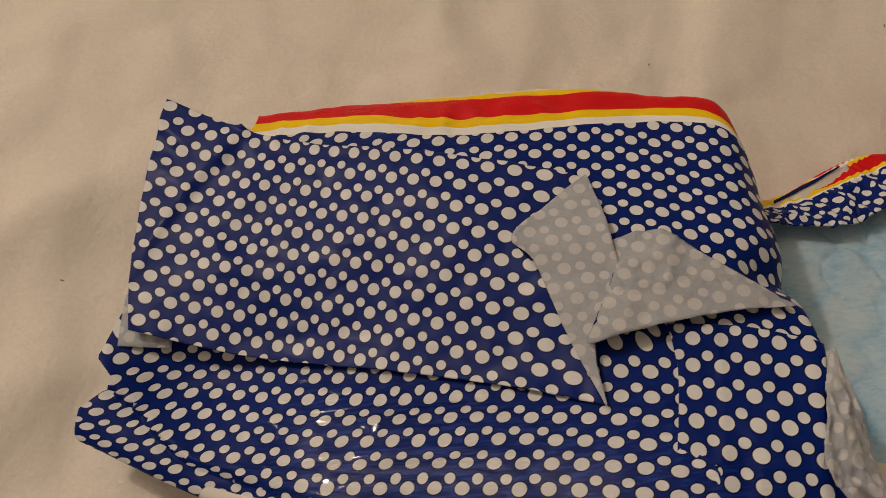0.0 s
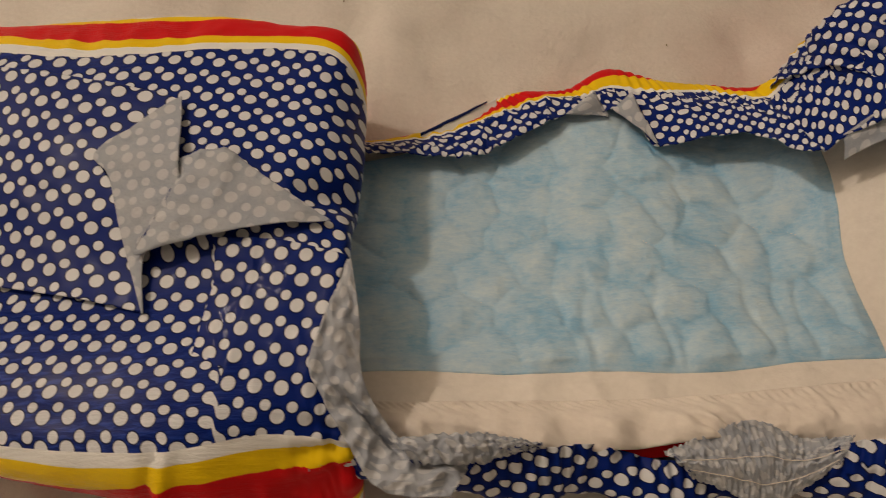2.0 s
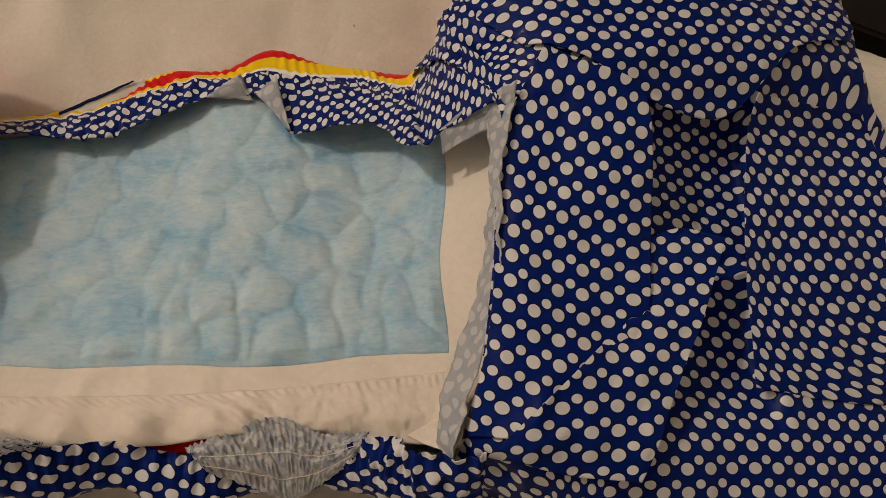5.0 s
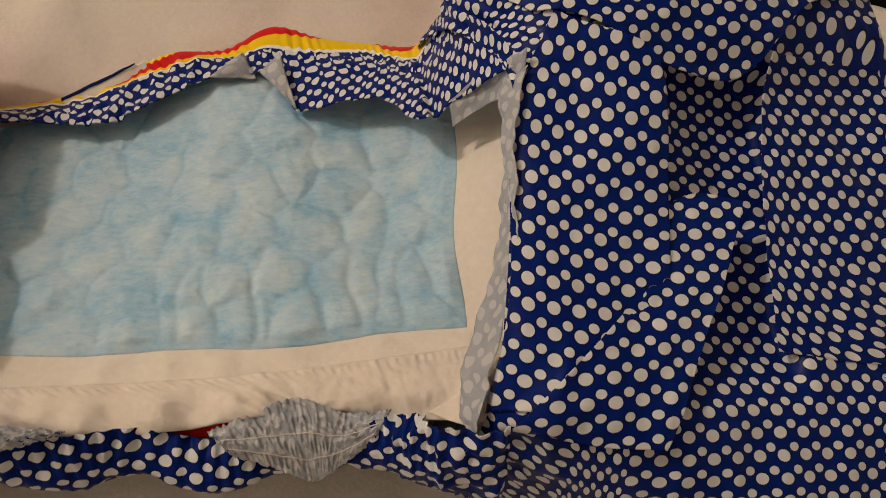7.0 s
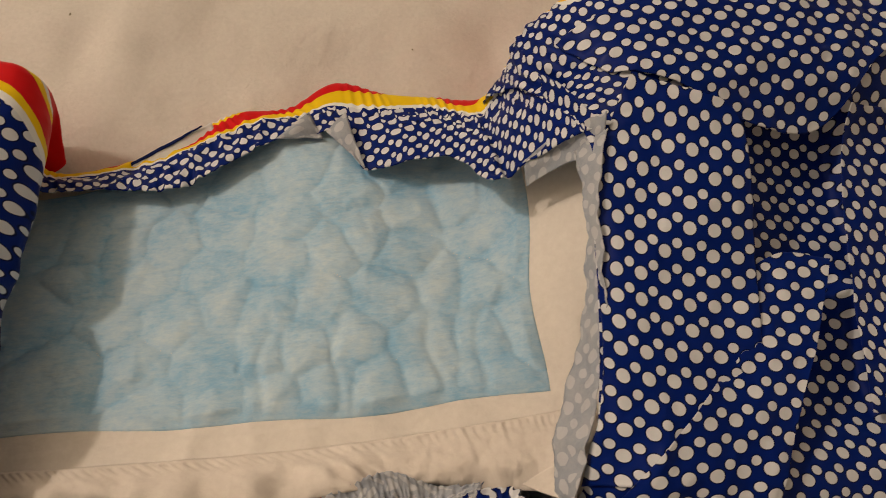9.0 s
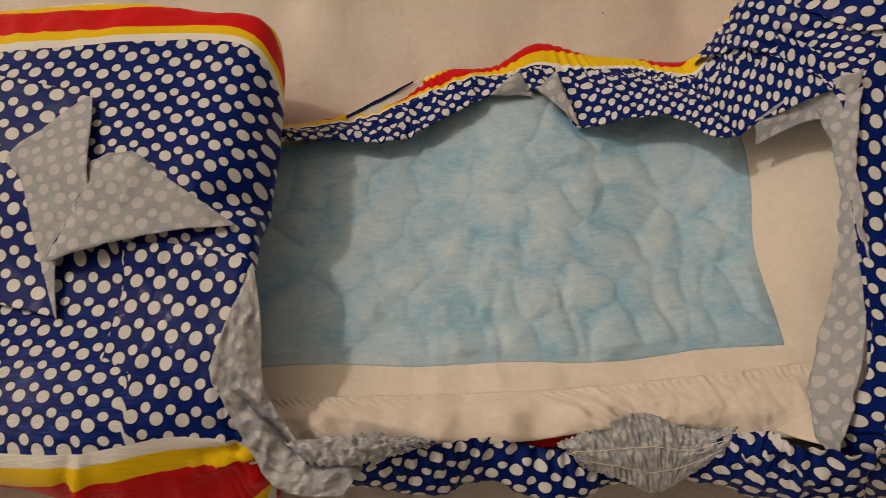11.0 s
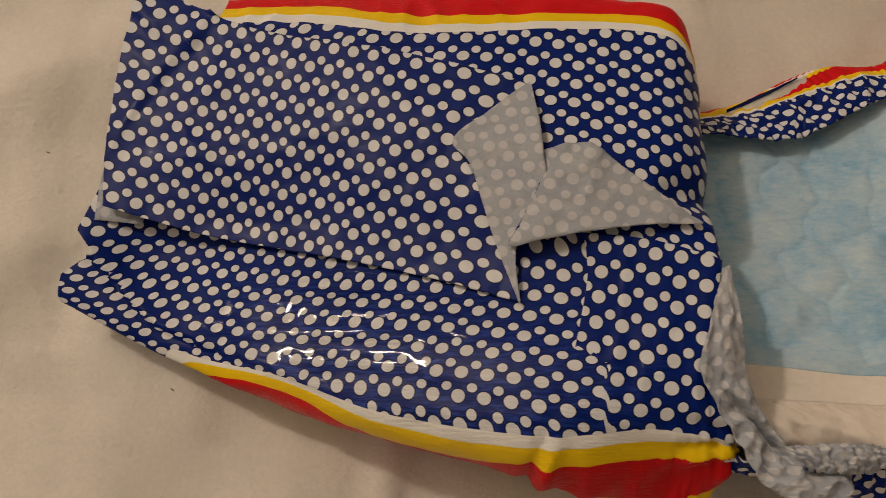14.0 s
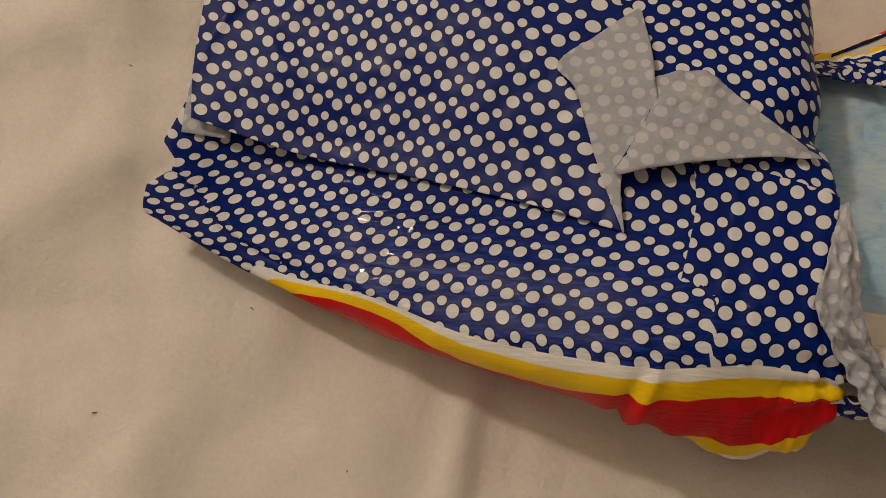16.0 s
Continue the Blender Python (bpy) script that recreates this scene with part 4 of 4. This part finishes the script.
# the pillows' middles, row by row from the back
seeds = np.array([
    (0.255, 0.202), (0.284, 0.209), (0.312, 0.196), (0.335, 0.206), (0.363, 0.186), (0.385, 0.182), (0.205, 0.200), (0.230, 0.214),
    (0.182, 0.180), (0.202, 0.177), (0.223, 0.176), (0.251, 0.184), (0.280, 0.183), (0.315, 0.170), (0.343, 0.180), (0.373, 0.164), (0.162, 0.183),
    (0.178, 0.160), (0.214, 0.156), (0.244, 0.158), (0.276, 0.160), (0.302, 0.163), (0.336, 0.157), (0.386, 0.152), (0.168, 0.148),
    (0.201, 0.135), (0.227, 0.135), (0.252, 0.143), (0.272, 0.136), (0.294, 0.136), (0.326, 0.137), (0.352, 0.139), (0.366, 0.136),
    (0.186, 0.113), (0.213, 0.112), (0.245, 0.110), (0.271, 0.111), (0.287, 0.112), (0.307, 0.115), (0.340, 0.110), (0.367, 0.108), (0.382, 0.111),
    (0.224, 0.092), (0.250, 0.094), (0.271, 0.094), (0.296, 0.093), (0.317, 0.092), (0.339, 0.095), (0.365, 0.091)])
wob = rumple(core, 40.0, 0.0022, 3.0)
px, py = core[..., 0] + wob, core[..., 1] + rumple(core, 40.0, 0.0022, 8.0)
d = np.sort(np.sqrt((px[..., None] - seeds[:, 0]) ** 2 + (py[..., None] - seeds[:, 1]) ** 2), -1)
pillow = np.clip((d[..., 1] - d[..., 0]) / 0.016, 0, 1) ** 0.5
weight = 0.55 + 0.45 * np.clip(rumple(core, 18.0, 2.0, 2.0) + 0.5, 0, 1)
rim = np.clip(np.minimum.reduce([(core[..., 1] - plan[:, -1:, 1]) / 0.006, (plan[-1:, :, 0] - core[..., 0]) / 0.006]), 0, 1)
core[..., 2] += (0.0026 * pillow * weight + np.abs(rumple(core, 60.0, 0.0005, 6.0)) + 0.0007) * rim + 0.0002 - 0.0004 * (rim <= 0.02)
for x0, lean in ((0.300, 0.06), (0.342, -0.05), (0.268, 0.1), (0.362, 0.1)):
    line = core[..., 0] - x0 - lean * (core[..., 1] - 0.1) - 0.002 * np.sin(core[..., 1] * 160)
    core[..., 2] -= 0.0010 * np.exp(-(line / 0.0020) ** 2) * np.clip((0.135 - core[..., 1]) / 0.02, 0, 1) * rim
sheet("quilted_core", core, [PAD, WHITE], diaper, "pale blue quilted absorbent core", band=pillow, thick=0.0003)

# the gathered leg cuff along the front
NA, NB = 320, 44
a, b = np.linspace(0, 1, NA), np.linspace(0, 1, NB)
seam = spline([(0.150, 0.070, 0.048), (0.175, 0.0695, 0.051), (0.230, 0.0675, 0.052), (0.290, 0.0665, 0.053), (0.345, 0.068, 0.056), (0.390, 0.070, 0.060), (0.412, 0.070, 0.066)], a)
hem = spline([(0.160, 0.058, 0.054), (0.180, 0.0525, 0.056), (0.215, 0.050, 0.058), (0.259, 0.047, 0.059), (0.300, 0.049, 0.062), (0.325, 0.050, 0.063), (0.350, 0.045, 0.062), (0.376, 0.041, 0.069), (0.396, 0.037, 0.076), (0.412, 0.040, 0.074)], a)
cuff = np.zeros((NA, NB, 3))
for k in range(NA):
    cuff[k] = spline([seam[k] + np.array([0, 0.002, -0.002]), seam[k] + np.array([0, 0, 0.002]), (seam[k] * 0.5 + hem[k] * 0.5) + np.array([0, 0, 0.0045]), hem[k], hem[k] + np.array([0, 0.004, -0.010])], b)
A, B = unit(NA, NB)
stitch = np.sin(A * 520 + 2 * np.sin(A * 31)) * np.exp(-((B - 0.27) / 0.06) ** 2)
billow = np.sin(A * 70 + 5 * np.sin(A * 13) + 7 * B + 2 * np.sin(A * 37)) * np.exp(-((B - 0.6) / 0.22) ** 2)
even = np.clip(1.25 - A, 0.15, 1)
cuff[..., 2] += (0.0009 * stitch + 0.0014 * billow) * even + 0.0008 * np.exp(-((B - 0.2) / 0.05) ** 2) + rumple(cuff, 55.0, 0.0018, 5.0) + creases(cuff, 42.0, 0.0021, 2.0, (1.5, 0.8, 0.4)) * (0.5 + 0.5 * np.clip(A * 2 - 0.3, 0, 1)) * np.clip((B - 0.3) * 4, 0, 1)
sheet("leg_cuff", cuff, [CUFF], diaper, "gathered white leg cuff", thick=0.0006)

# a strip of the pack's red stripe that shows between the cuff and the front wall
sliver = coons([(0.188, 0.0535, 0.052), (0.225, 0.0510, 0.0535), (0.262, 0.0490, 0.054), (0.300, 0.0500, 0.056)], [(0.188, 0.0465, 0.056), (0.225, 0.0465, 0.056), (0.262, 0.0450, 0.053), (0.300, 0.0450, 0.053)], [(0.188, 0.0535, 0.052), (0.188, 0.0465, 0.056)], [(0.300, 0.0500, 0.056), (0.300, 0.0450, 0.053)], 60, 8)
A, B = unit(60, 8)
sliver[..., 2] += rumple(sliver, 60.0, 0.001, 2.0)
sheet("inner_stripe", sliver, SKIN, pack, "red stripe on the inside fold", band=np.full((60, 8), -0.02))

# elastic threads across the ruched lining
for row in (17, 29):
    bm = bmesh.new()
    ring = None
    soft_row = np.stack([np.convolve(ruched[:, row, n], np.ones(13) / 13, "valid") for n in range(3)], -1)
    for x, y, z in soft_row[::2]:
        z += 0.0007
        now = [bm.verts.new((x, y + 0.00018 * math.cos(a), z + 0.00018 * math.sin(a))) for a in (0, 1.57, 3.14, 4.71)]
        if ring:
            for n in range(4):
                bm.faces.new((ring[n], ring[(n + 1) % 4], now[(n + 1) % 4], now[n]))
        ring = now
    me = bpy.data.meshes.new("elastic_thread")
    bm.to_mesh(me)
    bm.free()
    me.materials.append(CUFF)
    part("elastic_thread", me, pack, "thin white elastic thread")

# the cover's loose corner over the front of the opening
p, q, r = np.array((0.366, 0.0440, 0.0725)), np.array((0.393, 0.0560, 0.0815)), np.array((0.3810, 0.0345, 0.0865))
a, b = unit(30, 30)
tip = r + ((1 - a) * (1 - b))[..., None] * (p - r) + (a * (1 - b))[..., None] * (q - r)
tip[..., 2] += 0.002 * np.sin(np.pi * a) * (1 - b) + creases(tip, 70.0, 0.0020, 2.0) + rumple(tip, 90.0, 0.0008, 5.0)
sheet("loose_corner", tip, [CUFF], diaper, "thin loose corner of the cover")

# bits of lint on the blanket
blanket_tree = tree_of(blanket)
rng = np.random.default_rng(5)
bm = bmesh.new()
for x, y in ((-0.075, 0.075), (0.045, -0.012), (0.095, -0.005), (-0.02, 0.004), (-0.14, 0.02), (0.355, 0.300), (0.31, 0.36), (-0.16, 0.20), (0.16, 0.335), (0.0, -0.03)):
    hit = blanket_tree.ray_cast(Vector((x, y, 0.5)), Vector((0, 0, -1)))[0]
    made = bmesh.ops.create_icosphere(bm, subdivisions=1, radius=1.0)["verts"]
    bmesh.ops.transform(bm, matrix=Matrix.Translation((x, y, hit.z + 0.0004)) @ pose(0, 0, 0, 0, 0, rng.uniform(0, 180)) @ Matrix.Diagonal((rng.uniform(0.0006, 0.0016), 0.0004, 0.0004, 1)), verts=made)
me = bpy.data.meshes.new("lint")
bm.to_mesh(me)
bm.free()
me.materials.append(CARPET)
tagged(part("lint", me), "dark bits of lint on the blanket", "lint", kind="stuff")
